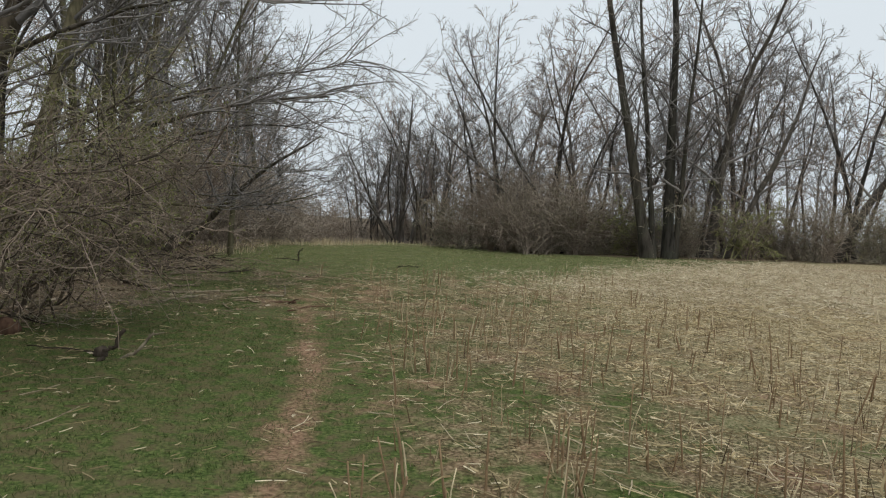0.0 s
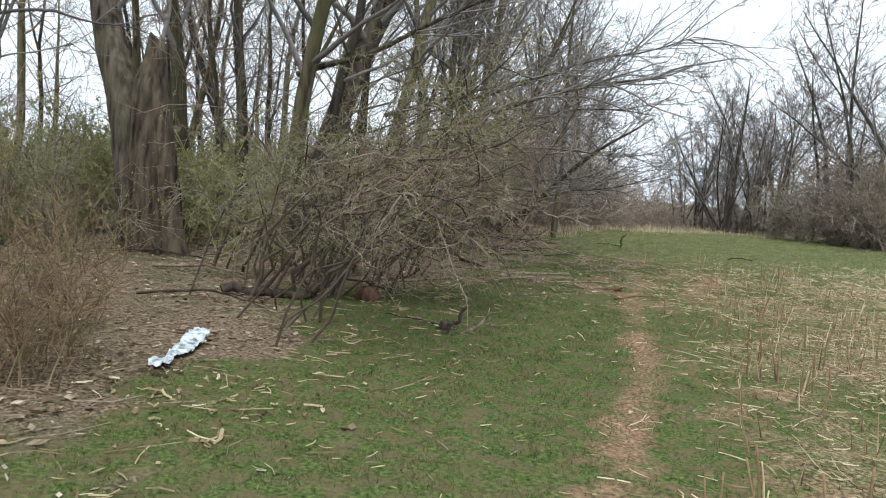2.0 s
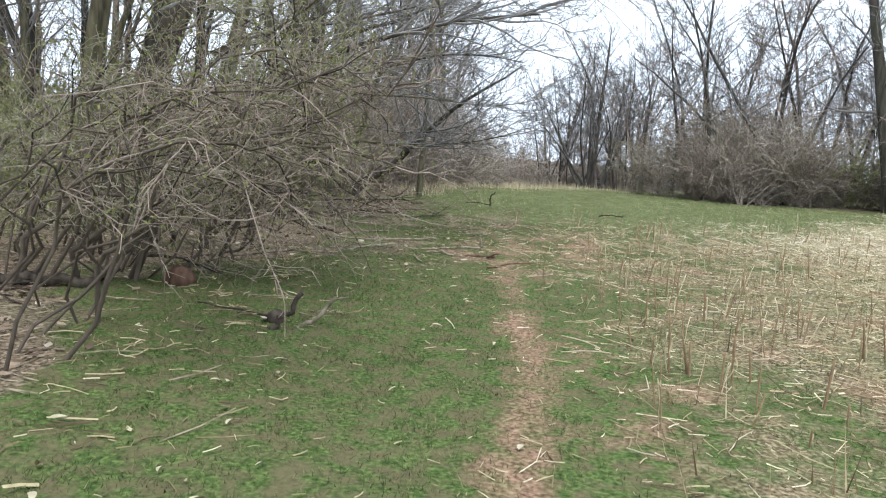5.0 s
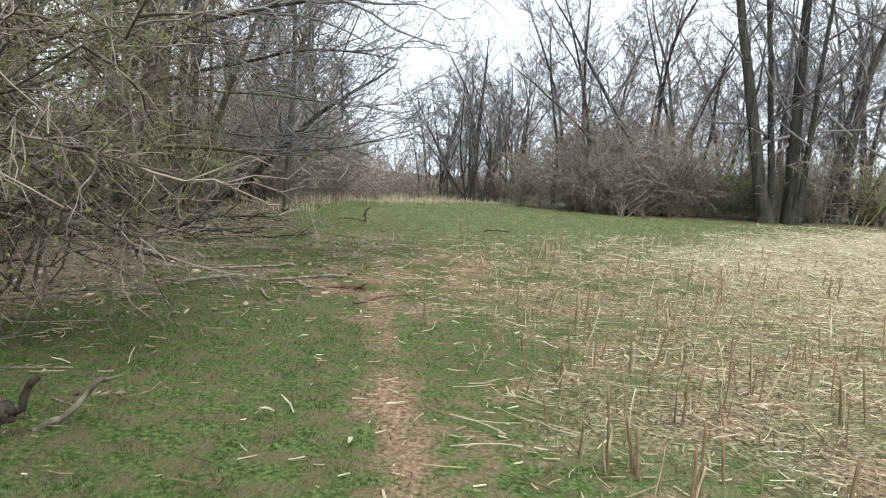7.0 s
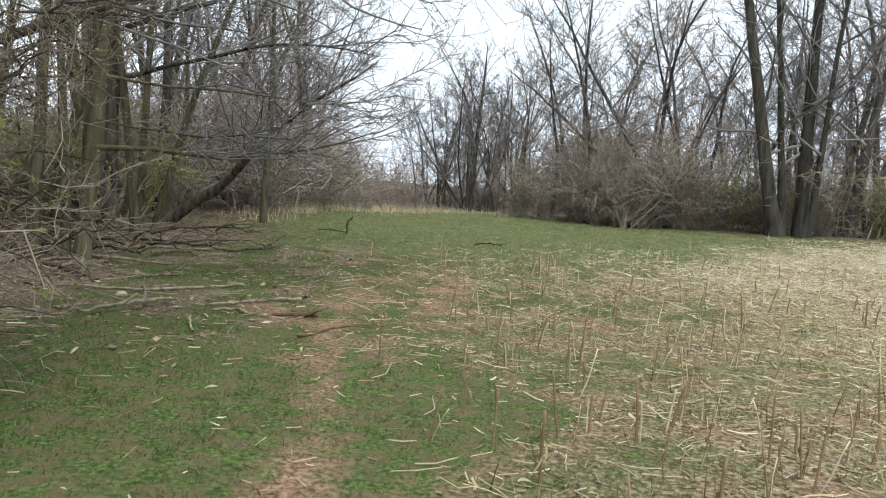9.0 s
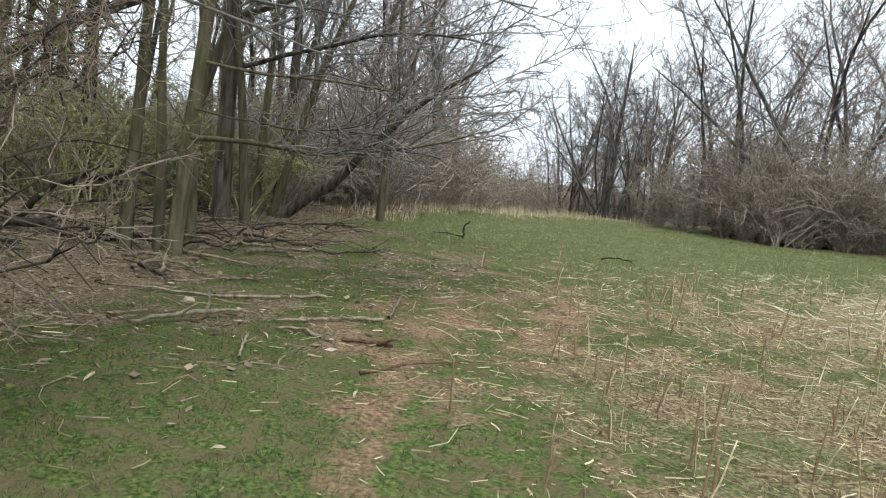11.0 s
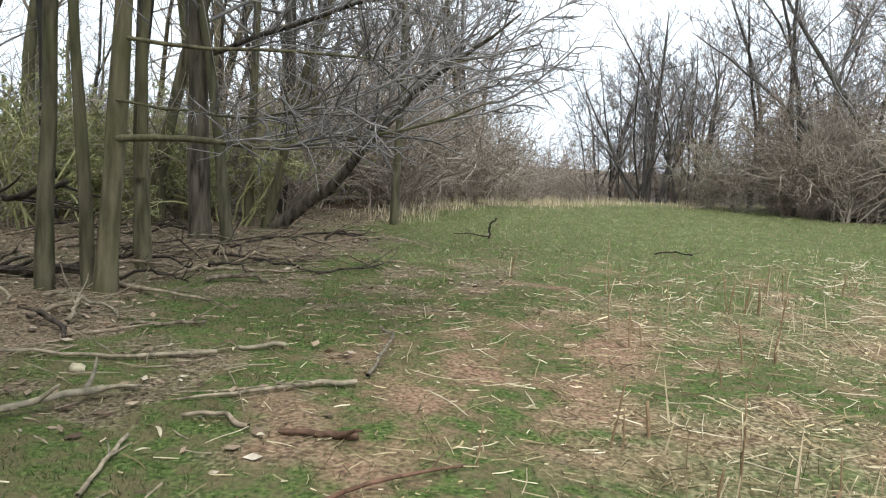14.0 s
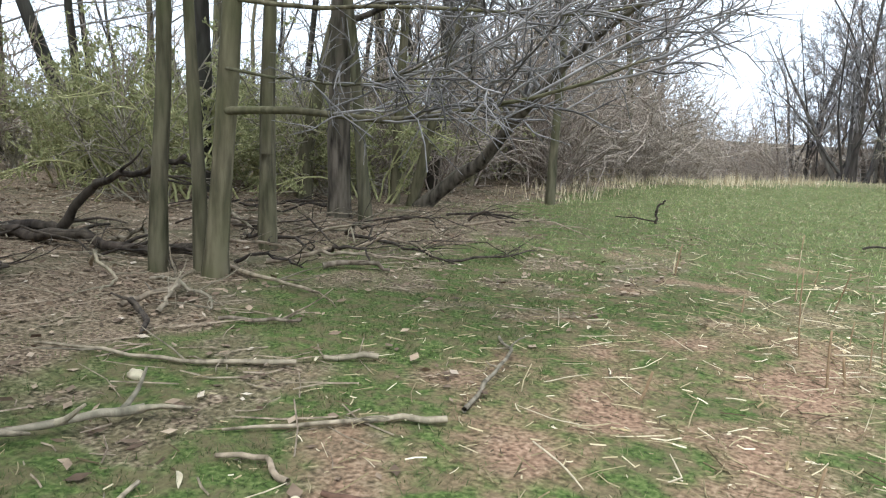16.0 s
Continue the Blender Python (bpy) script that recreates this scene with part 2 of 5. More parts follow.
def sideways(rng, d, spread):
    """A way that leaves d by about spread radians, any way round."""
    d = d / (np.linalg.norm(d) + 1e-9)
    q = rng.normal(0, 1, 3)
    q -= d * (q @ d)
    q /= np.linalg.norm(q) + 1e-9
    return d * math.cos(spread) + q * math.sin(spread)


def twigs(rng, tubes, line, r, count, length, spread=0.8, lift=0.1, sub=3, thick=0.004, start=0.2):
    for _ in range(count):
        p, d = along(line, rng.uniform(start, 1.0))
        ln = length * rng.uniform(0.5, 1.3)
        b = bent(rng, p, sideways(rng, d, spread * rng.uniform(0.6, 1.3)), ln, 3, 0.18, lift)
        rb = max(thick * 1.7, r * 0.35)
        tubes.add(b, np.linspace(rb, thick, 4), 3)
        for _ in range(sub):
            p2, d2 = along(b, rng.uniform(0.2, 1.0))
            c = bent(rng, p2, sideways(rng, d2, 0.7), ln * rng.uniform(0.3, 0.7), 1, 0.2, lift)
            tubes.add(c, (thick, thick * 0.5), 3)


def branch(rng, tubes, start, way, length, r, sub=7, fine=4, thick=0.004, lift=0.3, wobble=0.13):
    line = bent(rng, start, way, length, 7, wobble, lift)
    tubes.add(line, np.linspace(r, max(thick * 1.5, r * 0.12), 8), 5 if r > 0.03 else 4)
    twigs(rng, tubes, line, r * 0.5, sub, length * 0.38, 0.75, lift * 0.5, fine, thick)
    return line


def make_tree(rng, name, label, x, y, z, height, r0, lean=(0, 0), bark=None, twig=None, crown_from=0.3, reach=0.34, count=22, thick=0.004,
              sub=7, fine=4, group="", flare=1.25, sides=10, wobble=0.06, forks=0, rise=(0.35, 1.0), slim=0.45):
    """A bare tree: a tapered trunk with a root flare, and a crown of branches that fork twice."""
    tree = thing(name, x, y, z, label, "tree", group)
    steps = 12
    trunk = bent(rng, (0, 0, -0.06), (lean[0], lean[1], 1.0), height, steps, wobble, 0.12)
    s = np.linspace(0, 1, steps + 1)
    radii = r0 * (1 - 0.88 * s)
    extra = np.array([[0, 0, 0.0], *(trunk[0] + (trunk[1] - trunk[0]) * k for k in (0.12, 0.35))])[1:]
    line = np.vstack([trunk[:1], extra, trunk[1:]])
    rad = np.concatenate([[r0 * flare, r0 * (1 + (flare - 1) * 0.45), r0 * 1.06], radii[1:]])
    tubes = Tubes()
    rad = rad * rng.uniform(0.92, 1.08, len(rad))
    tubes.add(line, rad, sides)
    v = tubes.verts().reshape(len(line), sides, 3)
    ridge = 1 + rng.normal(0, 0.05, (1, sides, 1)) + rng.normal(0, 0.035, (len(line), sides, 1))
    v = line[:, None] + (v - line[:, None]) * ridge
    part("trunk", v.reshape(-1, 3), tubes.f, bark or BARK_GREY, tree)
    crown = Tubes()
    az = rng.uniform(0, 6.28)
    for i in range(count):
        f = crown_from + (0.97 - crown_from) * (i + rng.uniform(0, 1)) / count
        p, d = along(trunk, f)
        az += 2.4 + rng.normal(0, 0.3)
        el = rng.uniform(*rise)
        way = (math.cos(az) * math.cos(el), math.sin(az) * math.cos(el), math.sin(el))
        ln = height * reach * (1.15 - 0.75 * f) * rng.uniform(0.7, 1.25)
        branch(rng, crown, p, way, ln, max(0.008, r0 * (1 - 0.88 * f) * slim), sub, fine, thick, 0.35)
    for i in range(forks):
        f = rng.uniform(0.22, 0.5)
        p, d = along(trunk, f)
        stem = bent(rng, p, sideways(rng, d, rng.uniform(0.3, 0.55)), height * (0.95 - f), 9, 0.08, 0.5)
        bough = Tubes()
        rs = r0 * (1 - 0.88 * f) * 0.72
        bough.add(stem, np.linspace(rs, rs * 0.12, 10), 8)
        bough_part = part("bough", bough.verts(), bough.f, bark or BARK_GREY, tree)
        for k in range(6):
            q, e = along(stem, rng.uniform(0.2, 1.0))
            branch(rng, crown, q, sideways(rng, e, rng.uniform(0.4, 0.9)), height * 0.16 * rng.uniform(0.7, 1.3), rs * 0.3, sub, fine, thick, 0.3)
    part("crown", crown.verts(), crown.f, twig or TWIG_GREY, tree, "bare twiggy crown")
    return tree


def bud_mesh(rng, points, size):
    """Small two-sided leaves set at points."""
    n = len(points)
    a = rng.normal(0, 1, (n, 3))
    a /= np.linalg.norm(a, axis=1)[:, None]
    b = np.cross(a, rng.normal(0, 1, (n, 3)))
    b /= np.linalg.norm(b, axis=1)[:, None]
    sz = size * rng.uniform(0.5, 1.4, (n, 1))
    v = np.stack([points, points + a * sz * 0.5 + b * sz * 0.28, points + a * sz, points + a * sz * 0.5 - b * sz * 0.28], axis=1)
    return v.reshape(-1, 3), [(4 * i, 4 * i + 1, 4 * i + 2, 4 * i + 3) for i in range(n)]


def make_shrub(rng, name, label, x, y, z, height, width, stems, mat, sub=12, fine=4, thick=0.003, buds=0, bias=(0, 0), group="", arch=-0.9, r=0.012, wobble=0.12, bare=0.12, feet=0.12, side=(0.15, 0.42), leaf=0.026, bud_mat=None, stem_mat=None):
    """A bare thorny shrub: many arching stems from one foot, with side twigs all along and a few opening buds."""
    shrub = thing(name, x, y, z, label, "shrub", group)
    tips = []
    for i in range(stems):
        tubes = Tubes()
        az = rng.uniform(0, 6.28)
        out = rng.uniform(0.1, 1.0) * width / max(height, 0.1)
        way = (math.cos(az) * out + bias[0], math.sin(az) * out + bias[1], 1.0)
        foot = (rng.normal(0, feet), rng.normal(0, feet), -0.03)
        ln = height * rng.uniform(0.75, 1.45)
        line = bent(rng, foot, way, ln, 9, wobble, arch * rng.uniform(0.5, 1.3))
        line[:, 2] = np.maximum(line[:, 2], 0.02 * np.arange(10) - 0.03)
        rs = r * rng.uniform(0.6, 1.5)
        wood = Tubes() if stem_mat else tubes
        wood.add(line, np.linspace(rs, thick, 10), 5 if rs > 0.012 else 4)
        for _ in range(sub):
            p, d = along(line, rng.uniform(bare, 1.0))
            b = bent(rng, p, sideways(rng, d, rng.uniform(0.5, 1.1)), ln * rng.uniform(*side), 3, 0.19, arch * 0.35)
            b[:, 2] = np.maximum(b[:, 2], 0.03)
            tubes.add(b, np.linspace(thick * 1.5, thick * 0.7, 4), 3)
            for _ in range(fine):
                p2, d2 = along(b, rng.uniform(0.1, 1.0))
                c = bent(rng, p2, sideways(rng, d2, 0.8), ln * rng.uniform(0.05, 0.15), 1, 0.2)
                tubes.add(c, (thick * 0.9, thick * 0.4), 3)
                tips.append(c[1])
                tips.append((c[0] + c[1]) / 2)
        stem = part("stem", wood.verts(), wood.f, stem_mat or mat, shrub)
        if stem_mat:
            part("spray", tubes.verts(), tubes.f, mat, stem, "fine side twigs")
    if buds:
        t = np.array(tips)
        pick = t[rng.integers(0, len(t), buds)] + rng.normal(0, 0.012, (buds, 3))
        v, f = bud_mesh(rng, pick, leaf)
        tagged(part("bud_haze", v, f, bud_mat or BUDS, shrub, "small opening green buds", False), kind="stuff")
    return shrub


# ---- the lie of the land ----
def smooth(a, b, v):
    t = np.clip((v - a) / (b - a), 0, 1)
    return t * t * (3 - 2 * t)


def crest(x):
    """How far off the brow of the rise lies, beyond which the land falls away."""
    return np.interp(x, [-4.0, -0.5, 3.0, 6.0], [28.5, 34.0, 35.5, 42.0])


def ground_height(x, y):
    x, y = np.asarray(x, float), np.asarray(y, float)
    rise = 0.035 * np.log1p(np.exp((x - 3.0) * 1.2)) / 1.2
    rise = np.minimum(rise, 0.9)
    bump = 0.018 * np.sin(x * 1.9 + 0.7 * np.sin(y * 1.3)) * np.sin(y * 1.7 + 1.1 * np.sin(x * 0.9)) + 0.008 * np.sin(x * 5.3 + y * 2.1) * np.sin(y * 6.1 - x * 1.7)
    dip = -0.07 * np.maximum(y - crest(x), 0) * smooth(0, 10, y - crest(x))
    return rise + bump + np.maximum(dip, -6.5)


def gz(x, y):
    return float(ground_height(x, y))


def wood_edge(y):
    """Where the mown strip ends and the leaf litter of the wood begins."""
    return np.interp(y, [-5, 2, 4, 6, 8, 10, 13, 17, 20, 24, 30, 45], [-2.2, -2.25, -2.5, -2.9, -3.3, -3.5, -3.9, -4.2, -4.4, -4.6, -3.6, -3.0])


def path_middle(y):
    return np.interp(y, [-5, 3, 5, 6, 7, 8.2, 10, 11, 12.5, 14, 20], [0.1, -0.12, -0.19, -0.26, -0.42, -0.6, -0.95, -1.08, -1.4, -1.75, -2.4])


def patchy(x, y, size, seed):
    v = [noise.noise(Vector((a / size + seed * 7.3, b / size - seed * 3.1, seed))) for a, b in zip(np.ravel(x), np.ravel(y))]
    return np.reshape(v, np.shape(x))


def field_reach(x, y, big):
    return 1 - smooth(11.0, 20.0, y - 1.0 * np.maximum(x - 1.0, 0) + 3.0 * big)


def pale_straw(x, y, big):
    """Where bleached straw lies matted thickest."""
    return smooth(1.8, 5.0, x + 0.8 * big) * smooth(3, 8.5, y + 0.6 * x) * field_reach(x, y, big)


def cover(x, y, big, small):
    """How much grass, bare soil and straw lies at a place, each from 0 to 1; the rest is leaf litter."""
    off = x - path_middle(y)
    grass = smooth(-1.3, 0.4, x - wood_edge(y) + 1.5 * small + 1.4 * big)
    grass = grass * (1 - 0.6 * smooth(8, 10.5, y) * (1 - smooth(15, 20, y)) * smooth(-0.15, 0.3, small + 0.4 * big))
    soil = (1 - smooth(0.0, 0.27, np.abs(off + 0.18 * small))) * (1 - smooth(13, 15.5, y)) * (0.84 - 0.25 * smooth(7.5, 10, y) + 0.75 * big + 0.6 * small)
    worn = np.exp(-(((x + 0.75) / 1.3) ** 2 + ((y - 11.6) / 1.7) ** 2)) * 0.50 + np.exp(-(((x + 0.1) / 1.3) ** 2 + ((y - 13.2) / 0.9) ** 2)) * 0.38
    near_field = field_reach(x, y, big)
    field = smooth(0.05, 0.7, off) * near_field
    soil = np.maximum(soil, np.maximum(worn, 0.19 * field) + 0.8 * small + 0.25 * big)
    soil = soil * smooth(0.02, 0.2, np.maximum(worn, np.maximum(field, 1 - smooth(0.1, 0.4, np.abs(off)))))
    straw = smooth(0.0, 1.9, off + 0.8 * big) * near_field * (0.70 + 0.95 * big + 0.65 * small)
    straw = np.maximum(straw, pale_straw(x, y, big))
    edge = smooth(-2.5, 0.5, y - crest(x)) * 0.7
    straw = np.clip(straw + edge, 0, 1)
    wood_right = smooth(0, 2.0, y - 29.5 + 0.18 * np.maximum(x - 10, 0) + 0.3 * big) * smooth(4.0, 6.0, x)
    beyond = smooth(41, 44, y)
    other = 1 - np.maximum(wood_right, beyond)
    return np.clip(grass * other, 0, 1), np.clip(soil * other, 0, 1), straw * other


def make_ground():
    xs = np.concatenate([-np.geomspace(500, 15, 16), np.arange(-14, -5, 0.35), np.arange(-5, 5, 0.14), np.arange(5, 14, 0.3), np.geomspace(14.5, 500, 16)])
    ys = np.concatenate([-np.geomspace(300, 5, 12), np.arange(-4, 2, 0.5), np.arange(2, 17, 0.14), np.arange(17, 44, 0.3), np.geomspace(45, 900, 18)])
    gx, gy = np.meshgrid(xs, ys)
    z = ground_height(gx, gy) + 0.012 * patchy(gx, gy, 0.35, 5)
    v = np.stack([gx, gy, z], axis=-1).reshape(-1, 3)
    w, h = len(xs), len(ys)
    f = [(j * w + i, j * w + i + 1, (j + 1) * w + i + 1, (j + 1) * w + i) for j in range(h - 1) for i in range(w - 1)]
    ob = new("ground", mesh_of("ground", v, f, GROUND))
    big = patchy(gx, gy, 2.2, 1)
    g, s, t = cover(gx, gy, big, patchy(gx, gy, 0.5, 2))
    rgba = np.stack([g, s, t, pale_straw(gx, gy, big)], axis=-1).reshape(-1).astype(np.float32)
    layer = ob.data.color_attributes.new("cover", "FLOAT_COLOR", "POINT")
    layer.data.foreach_set("color", rgba)
    tagged(ob, "mown green grass strip, worn dirt path, straw stubble and brown leaf litter", "ground", kind="structure")


make_ground()


# ---- loose cover on the ground ----
def scatter(rng, n, x0, x1, y0, y1):
    x, y = rng.uniform(x0, x1, n), rng.uniform(y0, y1, n)
    return x, y, *cover(x, y, patchy(x, y, 2.2, 1), patchy(x, y, 0.5, 2))


def blades(rng, name, x, y, low, high, width, mat, label, category, lean=0.5):
    n = len(x)
    h = rng.uniform(low, high, n)
    a = rng.uniform(0, 6.283, n)
    tilt = rng.normal(0, lean, (n, 2)) * h[:, None]
    z = ground_height(x, y)
    w = width * rng.uniform(0.6, 1.4, n)
    dx, dy = np.cos(a) * w, np.sin(a) * w
    v = np.stack([np.stack([x - dx, y - dy, z - 0.01], 1), np.stack([x + dx, y + dy, z - 0.01], 1),
                  np.stack([x + tilt[:, 0], y + tilt[:, 1], z + h], 1)], axis=1).reshape(-1, 3)
    ob = new(name, mesh_of(name, v, np.arange(3 * n).reshape(-1, 3).tolist(), mat, False))
    return tagged(ob, label, category, kind="stuff")


def flat_pieces(rng, name, x, y, low, high, width, mat, label, category, rise=0.12, kink=0.2):
    """Straws that lie about: thin bent strips with a ridge along the middle."""
    n = len(x)
    ln = low + (high - low) * rng.uniform(0, 1, n) ** 2.2
    a = rng.uniform(0, 6.283, n)
    bend = a + rng.normal(0, kink, n)
    w = width * rng.uniform(0.5, 1.5, n)
    zc = ground_height(x, y) + rng.uniform(0.008, 0.03, n)
    el = rng.normal(0, rise, n)
    rows = []
    px, py, pz = x - np.cos(a) * ln / 2, y - np.sin(a) * ln / 2, zc - el * ln / 2
    for k in range(3):
        ang = a if k < 2 else bend
        if k:
            px, py, pz = px + np.cos(ang) * ln / 2, py + np.sin(ang) * ln / 2, pz + el * ln / 2
        pz2 = np.maximum(pz, ground_height(px, py) + 0.006)
        nx, ny = -np.sin(ang) * w, np.cos(ang) * w
        rows += [np.stack([px - nx, py - ny, pz2 - 0.002], 1), np.stack([px, py, pz2 + w * 0.9], 1), np.stack([px + nx, py + ny, pz2 - 0.002], 1)]
    v = np.stack(rows, axis=1).reshape(-1, 3)
    f = []
    for o in range(0, 9 * n, 9):
        f += [(o, o + 1, o + 4, o + 3), (o + 1, o + 2, o + 5, o + 4), (o + 3, o + 4, o + 7, o + 6), (o + 4, o + 5, o + 8, o + 7)]
    ob = new(name, mesh_of(name, v, f, mat, False))
    return tagged(ob, label, category, kind="stuff")


def make_cover():
    rng = np.random.default_rng(11)
    x, y, g, s, t = scatter(rng, 430000, -4.6, 4.5, -1.5, 16)
    clump = smooth(-0.28, 0.12, patchy(x, y, 0.22, 8) + 0.6 * patchy(x, y, 0.9, 9))
    keep = rng.uniform(0, 1, len(x)) < g ** 1.5 * (1 - 0.9 * s) * (1 - 0.8 * t) * (0.55 + 0.45 * (x < path_middle(y))) * (0.42 + 0.58 * clump)
    blades(rng, "grass", x[keep], y[keep], 0.010, 0.036, 0.0026, GRASS, "short mown green grass on the field edge", "grass", 0.9)
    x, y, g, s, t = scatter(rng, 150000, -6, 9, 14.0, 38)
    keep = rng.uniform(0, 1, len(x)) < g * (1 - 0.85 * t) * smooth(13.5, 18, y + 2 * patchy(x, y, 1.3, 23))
    blades(rng, "grass", x[keep], y[keep], 0.015, 0.042, 0.0065, GRASS_DRYISH_LIFTED, "short green grass towards the far rise", "grass", 0.9)
    # straw: fine chaff, then longer broken lengths
    x, y, g, s, t = scatter(rng, 50000, -2.8, 6.5, -1.5, 15)
    keep = rng.uniform(0, 1, len(x)) < np.maximum(t * 0.75, 0.24 * s) + 0.05 + 0.14 * smooth(8, 11, y)
    flat_pieces(rng, "straw_chaff", x[keep], y[keep], 0.02, 0.12, 0.0023, STRAW, "fine pale straw chaff over the stubble ground", "straw")
    x, y, g, s, t = scatter(rng, 24000, -2.4, 9.0, -1.5, 19)
    keep = rng.uniform(0, 1, len(x)) < np.clip(0.10 + 0.62 * t + 0.28 * s, 0, 0.8) * smooth(-0.25, 0.5, x - path_middle(y) + 1.2 * np.exp(-((y - 11.5) / 1.6) ** 2)) + 0.006
    flat_pieces(rng, "straw", x[keep], y[keep], 0.05, 0.30, 0.0026, STRAW, "broken pale straw lengths lying on the stubble field", "straw", 0.22, 0.22)
    x, y, g, s, t = scatter(rng, 46000, 0, 16, 11, 29)
    keep = rng.uniform(0, 1, len(x)) < t * 0.5 * smooth(13, 20, y + 1.0 * np.maximum(x - 2, 0))
    flat_pieces(rng, "straw", x[keep], y[keep], 0.08, 0.34, 0.0052, STRAW_PALE, "pale straw thickly covering the distant stubble", "straw", 0.3)
    x, y, g, s, t = scatter(rng, 25000, 0.6, 8.5, 0.5, 13)
    keep = rng.uniform(0, 1, len(x)) < t * smooth(0.6, 3.6, x - 0.25 * np.maximum(y - 6, 0)) * (0.35 + 0.65 * smooth(-0.25, 0.25, patchy(x, y, 0.6, 18)))
    flat_pieces(rng, "golden_straw", x[keep], y[keep], 0.05, 0.24, 0.0030, STRAW_GOLD, "golden broken straw matted thickly over the stubble", "straw", 0.25, 0.25)
    # torn husks and leaf blades, wider and more crumpled than the straws
    x, y, g, s, t = scatter(rng, 9000, -0.8, 8.0, 1.5, 17)
    keep = rng.uniform(0, 1, len(x)) < np.clip(t * 0.8 + 0.3 * s, 0, 1) * smooth(-0.05, 0.35, patchy(x, y, 0.7, 14))
    flat_pieces(rng, "straw_husks", x[keep], y[keep], 0.04, 0.12, 0.0055, STRAW_GOLD, "torn pale curled husks among the stubble", "straw", 0.35, 0.9)
    # dead grass and crumpled leaves where the green thins out towards the wood
    x, y, g, s, t = scatter(rng, 9000, -4.4, -0.9, 1.2, 10)
    keep = rng.uniform(0, 1, len(x)) < (0.42 * np.exp(-((x - wood_edge(y) - 0.15) / 0.4) ** 2) + 0.02) * smooth(-0.2, 0.3, patchy(x, y, 0.4, 15))
    flat_pieces(rng, "dead_grass", x[keep], y[keep], 0.05, 0.26, 0.0036, STRAW, "matted dead grass along the wood edge", "dead grass", 0.2, 0.7)
    x, y = rng.normal(-2.75, 0.42, 110), rng.normal(3.2, 0.45, 110)
    flat_pieces(rng, "curled_leaves", x, y, 0.03, 0.13, 0.008, STRAW, "curled pale dead leaves at the edge of the grass", "leaves", 0.35, 1.1)
    # upright stubble too fine to count
    x, y, g, s, t = scatter(rng, 16000, 0.2, 16, 4, 29)
    keep = rng.uniform(0, 1, len(x)) < t * 0.20 * smooth(3, 9, x * 0.8 + y * 0.4) + 0.008
    blades(rng, "stubble", x[keep], y[keep], 0.08, 0.36, 0.006, DRYGRASS, "thin upright dry stubble stems", "stubble", 0.2)
    x, y, g, s, t = scatter(rng, 4200, 0.3, 5.0, 1.8, 11)
    keep = rng.uniform(0, 1, len(x)) < t * 0.6 * smooth(-0.2, 0.3, patchy(x, y, 0.8, 25))
    blades(rng, "stubble", x[keep], y[keep], 0.08, 0.34, 0.0038, STALK, "thin brown upright stubble stems", "stubble", 0.16)
    # leaf litter under the trees
    x, y, g, s, t = scatter(rng, 38000, -13, -1.4, -1.5, 24)
    keep = rng.uniform(0, 1, len(x)) < (1 - g) * 0.7 + 0.02
    n = int(keep.sum())
    p = np.stack([x[keep], y[keep], ground_height(x[keep], y[keep]) + rng.uniform(0.008, 0.03, n)], 1)
    v, f = bud_mesh(rng, p, 0.085)
    v[:, 2] = (v[:, 2] - np.repeat(p[:, 2], 4)) * 0.35 + np.repeat(p[:, 2], 4)
    v[:, 2] = np.maximum(v[:, 2], np.repeat(p[:, 2], 4) - 0.004)
    tagged(new("leaf_litter", mesh_of("leaf_litter", v, f, LITTER, False)), "curled brown fallen leaves on the wood floor", "leaf litter", kind="stuff")
    # fine twigs among the litter
    x, y, g, s, t = scatter(rng, 7500, -12, -1.6, 2, 20)
    keep = rng.uniform(0, 1, len(x)) < (1 - g) * 0.8 + 0.05
    flat_pieces(rng, "twig_litter", x[keep], y[keep], 0.10, 0.5, 0.0036, DEADWOOD, "thin dead twigs strewn on the leaf litter", "twigs", 0.1, 0.35)
    # tall dry grass on the rise
    x = rng.uniform(-7, 4, 5200)
    y = crest(x) + rng.normal(0.4, 1.1, 5200)
    keep = rng.uniform(0, 1, 5200) < smooth(-0.15, 0.3, patchy(x, y, 1.1, 21)) * np.where(x > -0.8, 0.3, 0.95) + 0.05
    x2, y2 = rng.uniform(-6.0, -4.2, 420), rng.uniform(20.5, 30, 420)
    blades(rng, "tall_dry_grass", np.append(x[keep], x2), np.append(y[keep], y2), 0.06, 0.36, 0.011, DRYGRASS, "tall tan dry grass along the far rise", "dry grass", 0.18)


make_cover()


